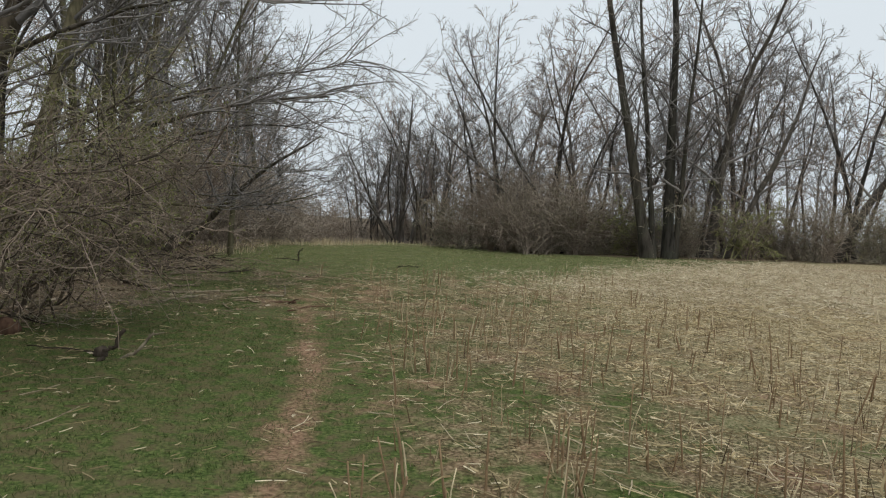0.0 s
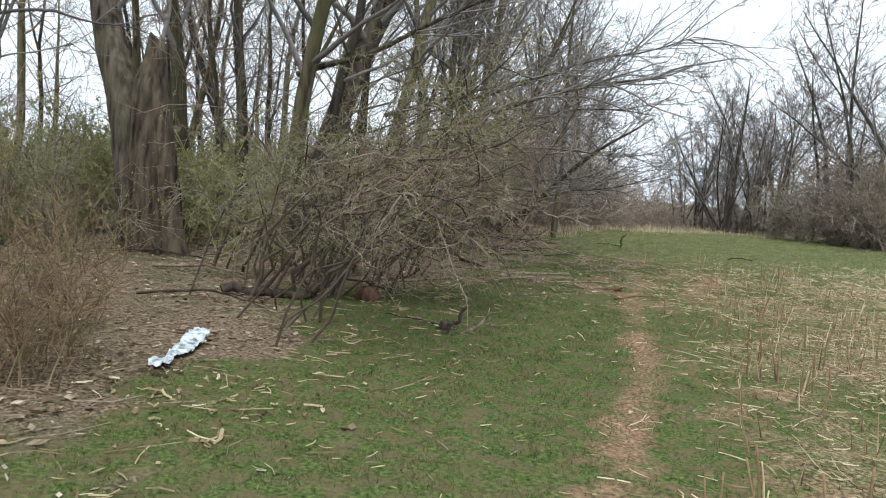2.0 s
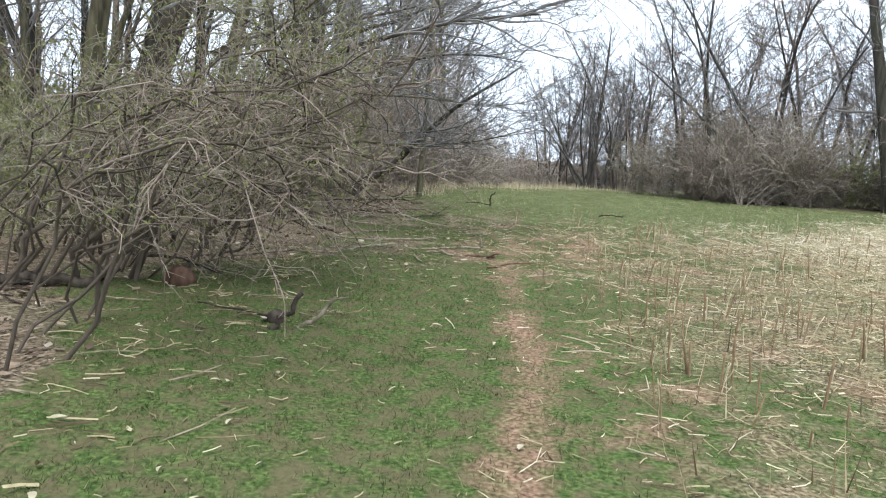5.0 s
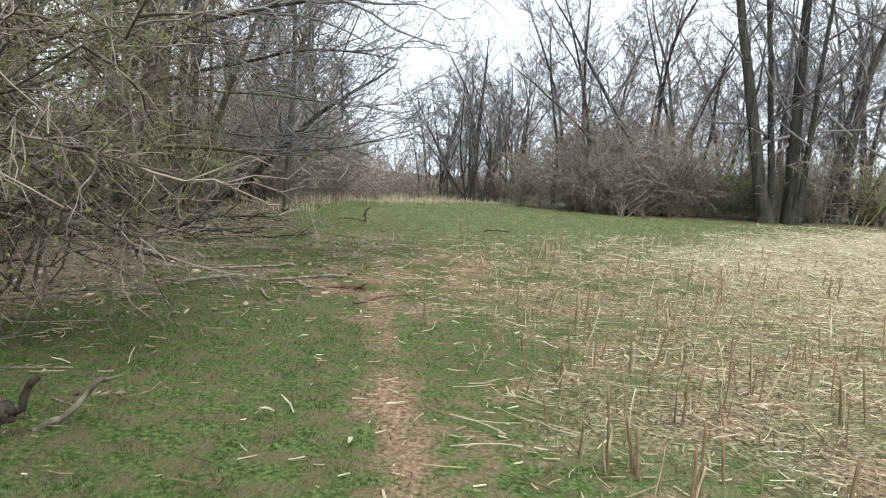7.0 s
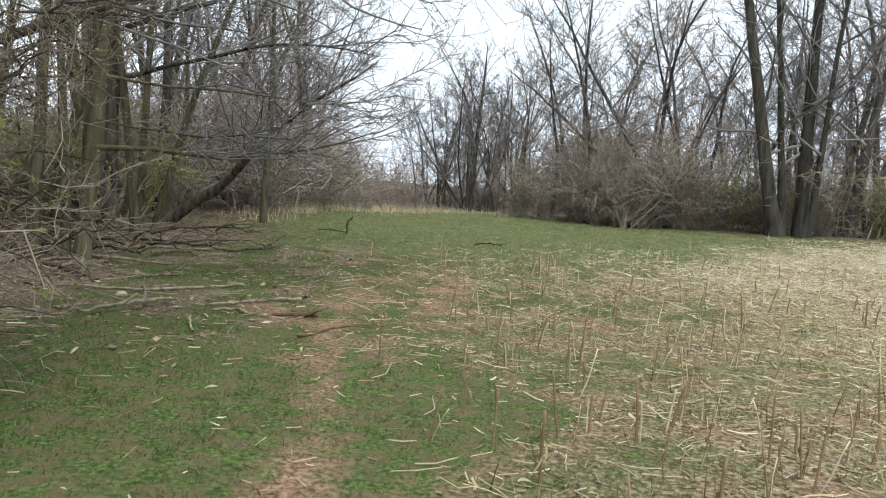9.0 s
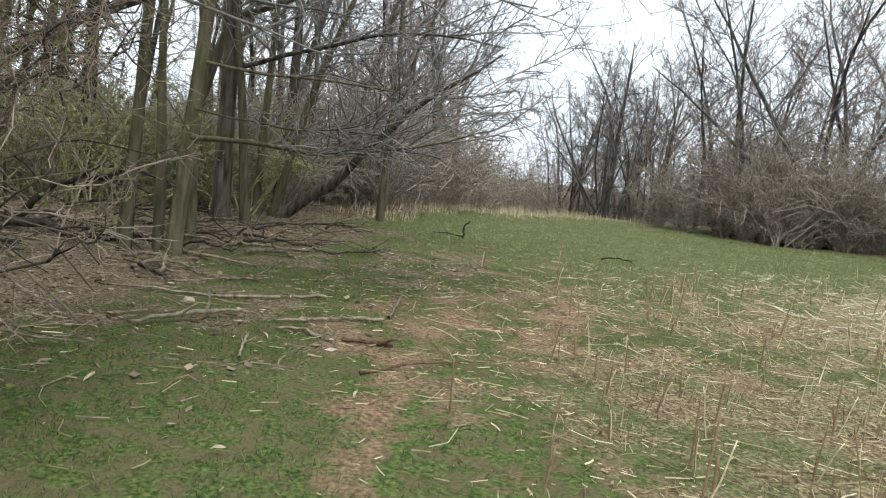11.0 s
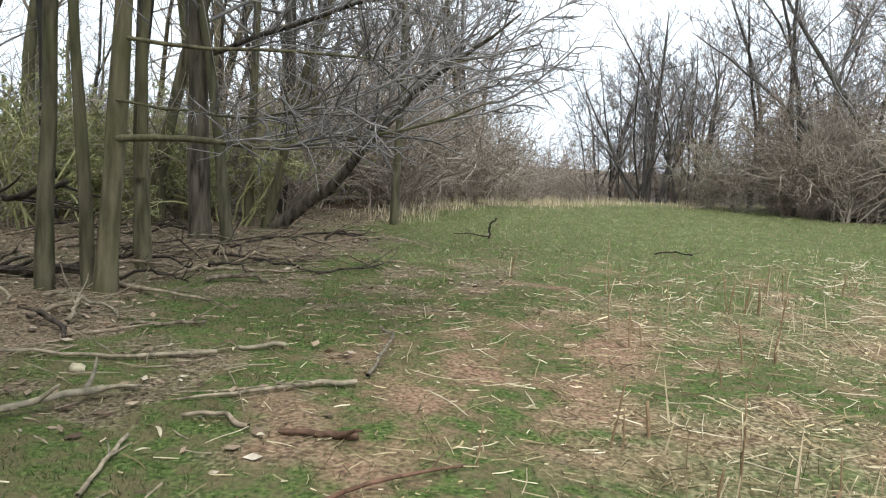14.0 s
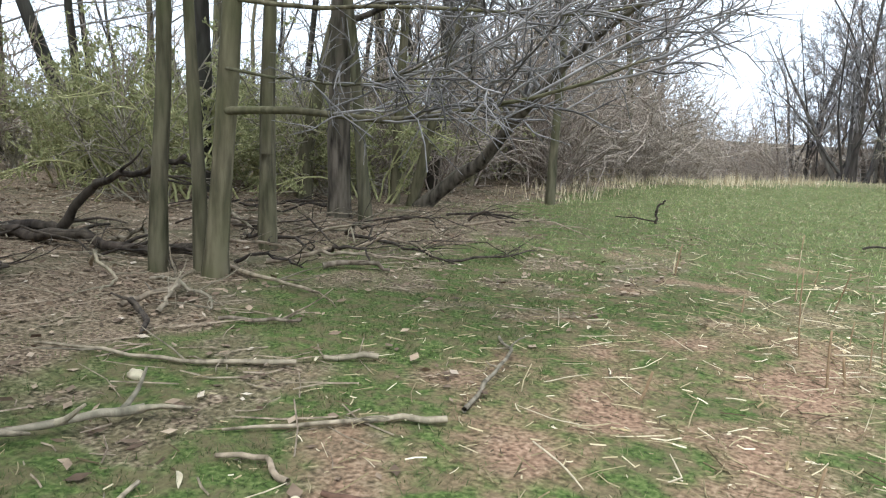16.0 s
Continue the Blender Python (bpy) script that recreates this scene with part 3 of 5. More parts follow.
# ---- the wood: trees that stand out ----
def fork(tree, rng, x, y, z, way, length, r, bark, twig, sub=9, fine=4, lift=0.3, wobble=0.08, label="", thick=0.004, buds=0):
    """A limb with its own twigs, as two parts of a tree, from a place relative to its foot."""
    line = bent(rng, (x, y, z), way, length, 9, wobble, lift)
    t = Tubes()
    t.add(line, np.linspace(r, max(0.006, r * 0.18), 10), 8)
    limb = part("limb", t.verts(), t.f, bark, tree, label)
    c = Tubes()
    for k in range(sub):
        p, d = along(line, rng.uniform(0.25, 1.0))
        w = sideways(rng, d, rng.uniform(0.4, 0.9))
        w[2] = w[2] * 0.4 + 0.12
        branch(rng, c, p, w, length * rng.uniform(0.22, 0.42), max(0.006, r * 0.3), 5, fine, thick, 0.15)
    part("spray", c.verts(), c.f, twig, limb)
    if buds:
        v = c.verts()
        v, f = bud_mesh(rng, v[rng.integers(len(v) // 4, len(v), buds)], 0.03)
        tagged(part("bud_haze", v, f, BUDS, limb, "yellow-green opening buds", False), kind="stuff")
    return line


def wood_trees():
    rng = np.random.default_rng(21)
    olive = "slender bare tree with olive-green mossy bark in leaf litter"
    tree = lambda *a, **k: make_tree(rng, *a, **k)
    tree("tree", olive, -4.98, 12.6, gz(-4.98, 12.6), 9.5, 0.085, (-0.02, 0.01), BARK_OLIVE, crown_from=0.33, reach=0.25, wobble=0.022)
    tree("tree", olive, -4.69, 12.80, gz(-4.69, 12.8), 9.0, 0.06, (-0.03, 0.01), BARK_OLIVE, crown_from=0.36, reach=0.22, wobble=0.022)
    m = tree("tree", "mossy tree with a long low horizontal limb reaching over the grass", -4.47, 12.75, gz(-4.47, 12.75), 10, 0.10, (0.045, 0.0), BARK_OLIVE, crown_from=0.34, reach=0.28, wobble=0.022)
    fork(m, rng, 0.05, -0.02, 1.34, (1.0, 0.05, 0.05), 3.4, 0.034, BARK_OLIVE, TWIG_GREY, 16, 4, 0.15, 0.09, "long low grey-green limb")
    fork(m, rng, 0.06, -0.02, 1.68, (1.0, -0.1, -0.05), 2.6, 0.013, BARK_OLIVE, TWIG_GREY, 14, 4, 0.0, 0.1)
    fork(m, rng, 0.10, 0.0, 2.2, (1.0, 0.1, 0.05), 3.6, 0.02, BARK_OLIVE, TWIG_GREY, 18, 4, -0.1, 0.1)
    s = tree("tree", "slender mossy tree forking low into two stems", -5.04, 14.0, gz(-5.04, 14), 9, 0.085, (-0.08, 0.0), BARK_OLIVE, crown_from=0.3, wobble=0.025)
    fork(s, rng, -0.04, 0.0, 0.95, (0.12, 0.0, 1.0), 6.5, 0.055, BARK_OLIVE, TWIG_GREY, 14, 4, 0.0, 0.04, "second upright stem")
    q = tree("tree", "straight grey-brown tree with furrowed bark at the wood edge", -5.98, 16.4, 0, 13, 0.155, (-0.043, 0.0), BARK_OLD, crown_from=0.30, reach=0.26, wobble=0.015)
    fork(q, rng, -0.05, 0.0, 2.5, (1.0, -0.1, 0.22), 4.6, 0.045, BARK_OLD, TWIG_GREY, 18, 4, 0.0, 0.07)
    fork(q, rng, -0.1, 0.0, 3.3, (1.0, -0.15, 0.42), 5.4, 0.05, BARK_OLD, TWIG_GREY, 20, 4, -0.2, 0.08)
    tree("tree", olive, -5.5, 16.35, 0, 10, 0.09, (-0.06, 0.0), BARK_OLIVE, crown_from=0.28, wobble=0.025)
    tree("tree", olive, -6.41, 18.4, 0, 10, 0.09, (0.03, 0.0), BARK_OLIVE, crown_from=0.25, wobble=0.03)
    tree("tree", "slim tree leaning over towards the grass", -6.03, 18.3, 0, 8.5, 0.085, (0.26, 0.0), BARK_OLIVE, crown_from=0.28, reach=0.3, wobble=0.03)
    tree("tree", "tree leaning far out towards the open field", -5.92, 18.3, 0, 5.6, 0.115, (0.97, 0.0), BARK_OLD, crown_from=0.35, reach=0.4, wobble=0.075)
    tree("tree", "small slim tree standing alone at the edge of the grass", -4.56, 20.5, 0, 8.5, 0.09, (0.02, 0.0), BARK_OLIVE, crown_from=0.26, reach=0.3, wobble=0.02)
    # edge trees whose limbs sweep out over the grass
    b = tree("tree", "edge tree with long drooping limbs over the grass strip", -5.3, 10.6, 0, 9, 0.14, (0.04, 0.02), BARK_OLIVE, crown_from=0.34, reach=0.28)
    fork(b, rng, 0.06, 0.0, 1.6, (1.84, 0.3, 1.3), 4.8, 0.065, BARK_OLD, TWIG_GREY, 20, 5, -0.4, 0.06, "heavy grey limb rising outward", 0.004, 350)
    fork(b, rng, 0.06, 0.0, 2.4, (1.0, 0.3, 0.45), 3.4, 0.04, BARK_OLD, TWIG_GREY, 18, 5, -0.1, 0.09, "", 0.004, 350)
    d = tree("tree", "tall edge tree above the thorn thicket", -6.0, 9.0, 0, 10, 0.15, (0.04, 0.0), BARK_OLIVE, crown_from=0.25, reach=0.32)
    fork(d, rng, 0.1, 0.0, 2.8, (1.0, 0.0, 0.5), 4.6, 0.05, BARK_OLD, TWIG_GREY, 18, 5, -0.3, 0.09, "", 0.004, 500)
    tree("tree", "thick tree with pale furrowed bark behind the thicket", -7.45, 11.7, 0, 12, 0.31, (0.01, 0.0), BARK_SNAG, crown_from=0.33, reach=0.26)
    for x, y, h, r, lx in ((-7.8, 10.4, 11, 0.12, -0.04), (-6.9, 10.6, 10, 0.11, 0.1), (-9.6, 10.9, 12, 0.17, 0.0), (-8.6, 20.0, 12, 0.15, 0.0), (-7.2, 21.0, 11, 0.14, 0.05),
                           (-7.6, 17.6, 11, 0.12, 0.1), (-9.2, 17.0, 12, 0.14, 0.0)):
        tree("tree", olive, x, y, 0, h, r, (lx, 0.02), BARK_OLIVE if rng.uniform() < 0.6 else BARK_GREY, crown_from=0.28, reach=0.28, count=18)


wood_trees()


def old_tree():
    """The big double trunk: one living stem, one broken snag, one strip of dead wood."""
    rng = np.random.default_rng(5)
    x, y = -7.75, 8.45
    tree = thing("old_tree", x, y, gz(x, y), "big old double-trunked tree, one stem snapped off jagged", "tree")

    def stem(line, radii, sides=36, jag=0.0, rough=0.10, seed=0):
        pts = np.array(line, float)
        rows = 34
        t = Tubes()
        k = np.linspace(0, len(pts) - 1, rows)
        fine = np.stack([np.interp(k, np.arange(len(pts)), pts[:, i]) for i in range(3)], 1)
        t.add(fine, np.interp(k, np.arange(len(pts)), radii), sides)
        v = t.verts().reshape(rows, sides, 3)
        for i in range(rows):
            for j in range(sides):
                a = j * 6.2832 / sides
                at = Vector((math.cos(a) * 6.5, math.sin(a) * 6.5, fine[i, 2] * 0.45 + seed))
                ridge = 1 - abs(noise.noise(at)) * 2.2 + 0.5 * noise.noise(at * 0.33)
                v[i, j] = fine[i] + (v[i, j] - fine[i]) * (1 + rough * ridge)
        v += rng.normal(0, rough * 0.04, v.shape)
        if jag:
            v[-1, :, 2] += rng.uniform(-jag, jag, sides)
            v[-2, :, 2] += rng.uniform(-jag, jag, sides) * 0.4
        return v.reshape(-1, 3), t.f

    part("trunk", *stem([(-0.42, 0, -0.2), (-0.50, 0, 0.4), (-0.60, 0, 1.0), (-0.72, 0, 1.8), (-0.92, 0, 2.4), (-1.2, 0, 3.0), (-1.45, 0.05, 3.8), (-1.8, 0.1, 6), (-2.1, 0.2, 10)],
                        [0.37, 0.30, 0.29, 0.28, 0.25, 0.22, 0.20, 0.16, 0.06], rough=0.11, seed=1), BARK_OLD, tree)
    part("broken_stem", *stem([(-0.10, -0.10, -0.2), (-0.14, -0.10, 0.8), (-0.26, -0.10, 1.7), (-0.32, -0.07, 2.4), (-0.28, 0, 3.0)], [0.40, 0.33, 0.30, 0.25, 0.14], 40, 0.26, 0.14, 5), BARK_SNAG, tree, "snapped brown stem with a jagged top")
    part("dead_strip", *stem([(0.42, -0.22, -0.15), (0.30, -0.22, 0.5), (0.18, -0.24, 1.1), (0.06, -0.2, 1.8), (0.0, -0.2, 2.2)], [0.20, 0.14, 0.11, 0.08, 0.03], 20, 0.06, 0.28, 9), BARK_SNAG, tree, "dead weathered strip of wood")
    crown = Tubes()
    for i in range(20):
        h = 3.4 + i * 0.36
        az = i * 2.4
        branch(rng, crown, (-1.35 - (h - 3.4) * 0.12, 0.05, h), (math.cos(az), math.sin(az), rng.uniform(0.4, 1.2)), rng.uniform(1.6, 3.2), 0.05, 8, 4, 0.004)
    part("crown", crown.verts(), crown.f, TWIG_GREY, tree, "bare twiggy crown")
    c2 = Tubes()
    branch(rng, c2, (-0.3, 0, 2.7), (0.2, -0.1, 1.0), 2.2, 0.05, 8, 3)
    part("sprout", c2.verts(), c2.f, TWIG_GREY, tree)


old_tree()


def field_tree():
    """The tall twin-stemmed tree on the opposite edge of the field."""
    rng = np.random.default_rng(9)
    x, y = 10.45, 30.0
    tree = thing("twin_tree", x, y, gz(x, y), "tall dark twin-stemmed tree at the far field edge", "tree")
    for sx, lean, r, h in ((0.0, -0.19, 0.25, 16), (0.2, -0.12, 0.14, 14), (0.88, -0.12, 0.25, 16), (1.15, -0.05, 0.12, 13)):
        line = bent(rng, (sx, 0, -0.1), (lean, 0, 1), h, 12, 0.035, 0.0)
        t = Tubes()
        rad = r * (1 - 0.8 * np.linspace(0, 1, 13))
        rad[0] *= 1.4
        t.add(line, rad, 12)
        part("trunk", t.verts(), t.f, BARK_GREY, tree)
        c = Tubes()
        for i in range(17):
            f = 0.18 + 0.78 * i / 17
            p, d = along(line, f)
            az = i * 2.4 + sx
            branch(rng, c, p, (math.cos(az), math.sin(az), rng.uniform(0.3, 1.1)), rng.uniform(2.0, 4.2) * (1.2 - 0.6 * f), 0.07 * (1.1 - f), 8, 4, 0.007, 0.2)
        part("crown", c.verts(), c.f, TWIG_GREY, tree, "dark bare crown")


field_tree()


def forest():
    """The rest of the wood on both sides, from a few grown patterns."""
    rng = np.random.default_rng(33)
    label = "bare leafless woodland tree with grey-brown bark"
    group = "woodland trees"
    patterns = []
    for i in range(8):
        patterns.append(make_tree(rng, "woodland_tree", label, -14 - 2.1 * i, 14 + 3.7 * i, 0, rng.uniform(10, 13.5), rng.uniform(0.09, 0.17), (rng.normal(0, 0.09), rng.normal(0, 0.09)),
                                  BARK_OLIVE if i % 3 == 0 else BARK_GREY, TWIG_GREY if i % 2 else TWIG_BROWN, rng.uniform(0.2, 0.33), rng.uniform(0.22, 0.30), 22, 0.0058, 6, 4, group, 1.4, 8,
                                  0.07, i % 3 == 1, (0.15, 1.1), 0.32))
    far = []
    for i in range(6):
        far.append(make_tree(rng, "field_edge_tree", "bare grey tree with dense lacy twigs beyond the field", 9 + 3.1 * i, 37 + 1.3 * i, gz(9 + 3.1 * i, 37 + 1.3 * i), rng.uniform(10, 13.5), rng.uniform(0.09, 0.16),
                             (rng.normal(0, 0.08), rng.normal(0, 0.08)), BARK_FAR_HAZED, TWIG_GREY if i % 3 else TWIG_BROWN, rng.uniform(0.14, 0.25), rng.uniform(0.24, 0.32), 22, 0.0085, 7, 4, "field-edge trees", 1.4, 8,
                             0.08, i % 2, (0.1, 1.0), 0.30))
    spots = []

    def fill(n, x0, x1, y0, y1, apart, ok=None, scale=(0.75, 1.15), patterns=patterns):
        tries = 0
        while n and tries < 4000:
            tries += 1
            x, y = rng.uniform(x0, x1), rng.uniform(y0, y1)
            if ok and not ok(x, y):
                continue
            if any((x - a) ** 2 + (y - b) ** 2 < apart ** 2 for a, b in spots):
                continue
            spots.append((x, y))
            n -= 1
            s = rng.uniform(*scale)
            k = int(rng.integers(0, len(patterns)))
            made = copy_thing(patterns[k], pose(x, y, gz(x, y) - 0.03, rng.normal(0, 3), rng.normal(-2.5, 3), rng.uniform(0, 360)))
            made.scale = (s, s, s)

    fill(16, -20, -8.5, -2, 26, 1.5, lambda x, y: not (x > -13.5 and 11 < y < 18))
    fill(8, -17, -9.5, 15.5, 26, 1.2)
    fill(9, -30, -13.5, 4, 56, 2.2)
    # unseen trees added behind and left of the camera to shade the left side
    fill(12, -12, -4.5, -14, 1.5, 1.8)
    fill(16, -14, -7.0, 24, 44, 1.4)
    fill(14, -4.0, 4.0, 46, 60, 0.9, None, (0.75, 0.95), far)
    fill(6, -12, -6, 52, 70, 1.6, None, (0.28, 0.42))
    fill(13, 4, 34, 33, 56, 1.4, None, (0.75, 1.15), far)
    fill(8, 12, 30, 26, 36, 1.2, lambda x, y: y > 31.5 - 0.18 * (x - 10), (0.75, 1.1), far)
    fill(18, 3, 18, 31.5, 40, 1.0, None, (0.6, 0.95), far)
    fill(4, -11.5, -6.8, 9.4, 13.2, 0.8, None, (0.6, 0.9))
    fill(10, -10.5, -5.8, 22, 42, 1.0, None, (0.6, 0.9))
    fill(8, 5, 32, 36, 58, 1.0, None, (0.7, 1.1), far)


forest()


def far_woods():
    """Woods too far off to tell one tree from another."""
    rng = np.random.default_rng(55)
    t = Tubes()
    for i in range(150):
        x, y = rng.uniform(-75, 75), rng.uniform(62, 105)
        if -34 < x < -14 and i % 2:
            x, y = rng.uniform(-75, -36), rng.uniform(-20, 60)
        z, h = gz(x, y), rng.uniform(8, 13)
        if -0.2 < x / y < -0.07:
            h *= 0.35
        line = bent(rng, (x, y, z - 0.1), (rng.normal(0, 0.08), 0, 1), h, 5, 0.07)
        t.add(line, np.linspace(0.16, 0.03, 6), 4)
        for k in range(12):
            p, d = along(line, rng.uniform(0.2, 0.95))
            b = bent(rng, p, sideways(rng, d, rng.uniform(0.5, 0.9)), h * rng.uniform(0.15, 0.35), 3, 0.15, 0.4)
            t.add(b, np.linspace(0.045, 0.015, 4), 3)
            for m in range(5):
                p2, d2 = along(b, rng.uniform(0.2, 1))
                t.add(bent(rng, p2, sideways(rng, d2, 0.7), h * rng.uniform(0.06, 0.14), 1, 0.2), (0.016, 0.01), 3)
        for k in range(22):
            b = bent(rng, (x + rng.normal(0, 2), y + rng.normal(0, 2), z - 0.1), (rng.normal(0, 0.5), rng.normal(0, 0.5), 1), rng.uniform(1.2, 3.4), 3, 0.2)
            t.add(b, np.linspace(0.03, 0.015, 4), 3)
            for m in range(4):
                p2, d2 = along(b, rng.uniform(0.3, 1))
                t.add(bent(rng, p2, sideways(rng, d2, 0.7), rng.uniform(0.5, 1.2), 1, 0.2), (0.018, 0.012), 3)
    for i in range(1700):
        x, y = rng.uniform(-110, 110), rng.uniform(104, 122)
        b = bent(rng, (x, y, gz(x, y) - 0.2), (rng.normal(0, 0.25), 0, 1), rng.uniform(4, 8.5), 3, 0.15)
        t.add(b, np.linspace(0.09, 0.04, 4), 3)
        for m in range(5):
            p2, d2 = along(b, rng.uniform(0.1, 1))
            t.add(bent(rng, p2, sideways(rng, d2, 0.7), rng.uniform(1, 2.4), 1, 0.2), (0.05, 0.03), 3)
    ob = new("far_woods", mesh_of("far_woods", t.verts(), t.f, TWIG_GREY))
    tagged(ob, "grey leafless woods far beyond the field", "woods", kind="stuff")


far_woods()


def diagonal_trees():
    rng = np.random.default_rng(14)
    for x, y, h, r, lx in ((7.3, 32.0, 11, 0.12, -0.45), (7.6, 33.2, 9, 0.11, -1.2), (14.2, 31.5, 11, 0.17, 0.5), (-0.6, 46.5, 8, 0.14, -0.75), (13.6, 31.6, 13, 0.22, 0.08),
                           (4.6, 40.0, 10, 0.13, -0.3), (19.0, 31.0, 11, 0.2, 0.4), (-0.2, 47.5, 10, 0.22, -0.05), (2.2, 47.0, 10, 0.15, 0.06)):
        make_tree(rng, "leaning_tree", "bare tree leaning out of the field-edge thicket", x, y, gz(x, y), h, r, (lx, 0), BARK_FAR_HAZED, TWIG_GREY, 0.25, 0.3, 18, 0.007, 7, 3)


diagonal_trees()


def stem_clump(rng, x, y, stems, height, spread, r):
    """Many slim stems that fan out of one foot."""
    tree = thing("stem_clump", x, y, gz(x, y), "dark many-stemmed bare tree fanning up beyond the rise", "tree", "fanning trees")
    for i in range(stems):
        way = (rng.normal(0, spread), rng.normal(0, spread * 0.6), 1)
        line = bent(rng, (rng.normal(0, 0.35), rng.normal(0, 0.3), -0.15), way, height * rng.uniform(0.65, 1.0), 10, 0.07, 0.4)
        t, c = Tubes(), Tubes()
        rs = r * rng.uniform(0.5, 1.0)
        t.add(line, np.linspace(rs, 0.012, 11), 7)
        trunk = part("trunk", t.verts(), t.f, BARK_FAR_HAZED, tree)
        for k in range(9):
            p, d = along(line, rng.uniform(0.3, 1.0))
            branch(rng, c, p, sideways(rng, d, rng.uniform(0.35, 0.8)), height * rng.uniform(0.08, 0.2), rs * 0.3, 6, 4, 0.008, 0.3)
        tagged(part("spray", c.verts(), c.f, TWIG_GREY, trunk, "fine grey twigs"), kind="stuff")


def stem_clumps():
    rng = np.random.default_rng(77)
    for x, y, stems, height, spread, r in ((-0.3, 46.4, 7, 9.5, 0.30, 0.12), (-1.9, 48.0, 4, 8.5, 0.25, 0.08), (1.5, 47.6, 4, 9.5, 0.16, 0.09), (2.8, 48.5, 4, 9.5, 0.18, 0.09), (-3.4, 50.0, 3, 8.5, 0.2, 0.08)):
        stem_clump(rng, x, y, stems, height, spread, r)


stem_clumps()


# ---- thickets ----
def arching_shrub(rng, label, x, y, limbs, reach, top, tips, mat, buds, ahead=(0.0, 1.0), r=0.022):
    """A big thorny shrub whose crooked limbs rise, arch over and hang out one way."""
    shrub = thing("arching_thorn_shrub", x, y, gz(x, y), label, "shrub")
    ends = []

    def crooked(start, goal, steps, rough, sag):
        k = np.linspace(0, 1, steps + 1)[:, None]
        run = np.hstack([k ** 1.1, k ** 1.1, k ** 0.85])
        line = np.array(start) * (1 - run) + np.array(goal) * run
        line[:, 2] += sag * np.sin(np.pi * k[:, 0] ** 0.9)
        step = np.linalg.norm(np.array(goal) - np.array(start)) / steps
        jitter = rng.normal(0, rough * step, line.shape)
        line[1:-1] += jitter[1:-1] + 0.6 * jitter[:-2]
        line[1:, 2] = np.maximum(line[1:, 2], 0.04)
        return line

    for i in range(limbs):
        start = (rng.normal(0, 0.2), rng.normal(0, 0.24), -0.04)
        far = reach * rng.uniform(0.3, 1.0) ** 0.6
        goal = (far + rng.normal(0, 0.12), rng.uniform(*ahead) * far, rng.uniform(*tips))
        wood, spray = Tubes(), Tubes()
        line = crooked(start, goal, 11, 0.42, top * rng.uniform(0.15, 0.8))
        rs = r * rng.uniform(0.45, 1.1)
        wood.add(line, np.linspace(rs, 0.004, 12) * rng.uniform(0.9, 1.1, 12), 6)
        for k in range(13):
            p, d = along(line, rng.uniform(0.24, 0.98))
            w = sideways(rng, d, rng.uniform(0.4, 1.0))
            w[0] += 0.25
            ln = rng.uniform(0.3, 1.0) * (0.75 if p[0] > 1.7 else 1.0)
            b = bent(rng, p, w, ln, 6, 0.30, rng.uniform(-0.6, 0.7))
            b[:, 2] = np.maximum(b[:, 2], 0.05)
            (wood if k < 6 else spray).add(b, np.linspace(0.0068 if k < 6 else 0.0045, 0.0022, 7), 4)
            for m in range(8):
                p2, d2 = along(b, rng.uniform(0.1, 1.0))
                c = bent(rng, p2, sideways(rng, d2, rng.uniform(0.5, 1.1)), rng.uniform(0.08, 0.34), 3, 0.28, rng.uniform(-0.3, 0.3))
                spray.add(c, np.linspace(0.0032, 0.0015, 4), 3)
                ends += [c[1], c[2], c[3]]
                for n in range(1):
                    p3, d3 = along(c, rng.uniform(0.2, 1.0))
                    e = bent(rng, p3, sideways(rng, d3, 0.9), rng.uniform(0.03, 0.11), 1, 0.2)
                    spray.add(e, (0.0021, 0.0012), 3)
                    ends.append(e[1])
        limb = part("stem", wood.verts(), wood.f, TWIG_STEM, shrub)
        tagged(part("spray", spray.verts(), spray.f, mat, limb, "fine zigzag side twigs"), kind="stuff")
    t = np.array(ends)
    v, f = bud_mesh(rng, t[rng.integers(0, len(t), buds)] + rng.normal(0, 0.006, (buds, 3)), 0.022)
    tagged(part("bud_haze", v, f, BUDS, shrub, "small opening green buds", False), kind="stuff")
    return shrub


def thorn_edge():
    rng = np.random.default_rng(47)
    low = "bare thorny shrub with crooked brown limbs arching over grass"
    budding = "thorny shrub hazy with yellow-green buds and crooked grey stems"
    arching_shrub(rng, low, -3.05, 4.75, 3, 1.7, 0.8, (0.7, 1.6), TWIG_BROWN, 900, (-0.1, 0.6), 0.016)
    arching_shrub(rng, low, -3.5, 5.6, 6, 2.75, 0.9, (1.05, 1.9), TWIG_BROWN, 1800, (-0.30, 0.15), 0.022)
    arching_shrub(rng, budding, -4.55, 6.2, 7, 2.6, 0.9, (1.2, 2.9), TWIG_OLIVE, 7000, (-0.35, 0.5), 0.024)
    arching_shrub(rng, budding, -4.4, 7.2, 7, 2.4, 0.9, (1.2, 3.2), TWIG_OLIVE, 6000, (-0.3, 0.5), 0.024)
    arching_shrub(rng, budding, -4.1, 6.9, 8, 2.9, 0.6, (1.7, 3.0), TWIG_OLIVE, 5000, (-0.3, 0.25), 0.028)
    arching_shrub(rng, low, -3.9, 7.9, 7, 2.1, 0.9, (0.5, 2.2), TWIG_BROWN, 1500, (-0.3, 0.4), 0.022)
    arching_shrub(rng, low, -4.2, 9.0, 7, 2.0, 1.0, (0.5, 2.6), TWIG_BROWN, 1500, (-0.3, 0.4), 0.022)


thorn_edge()


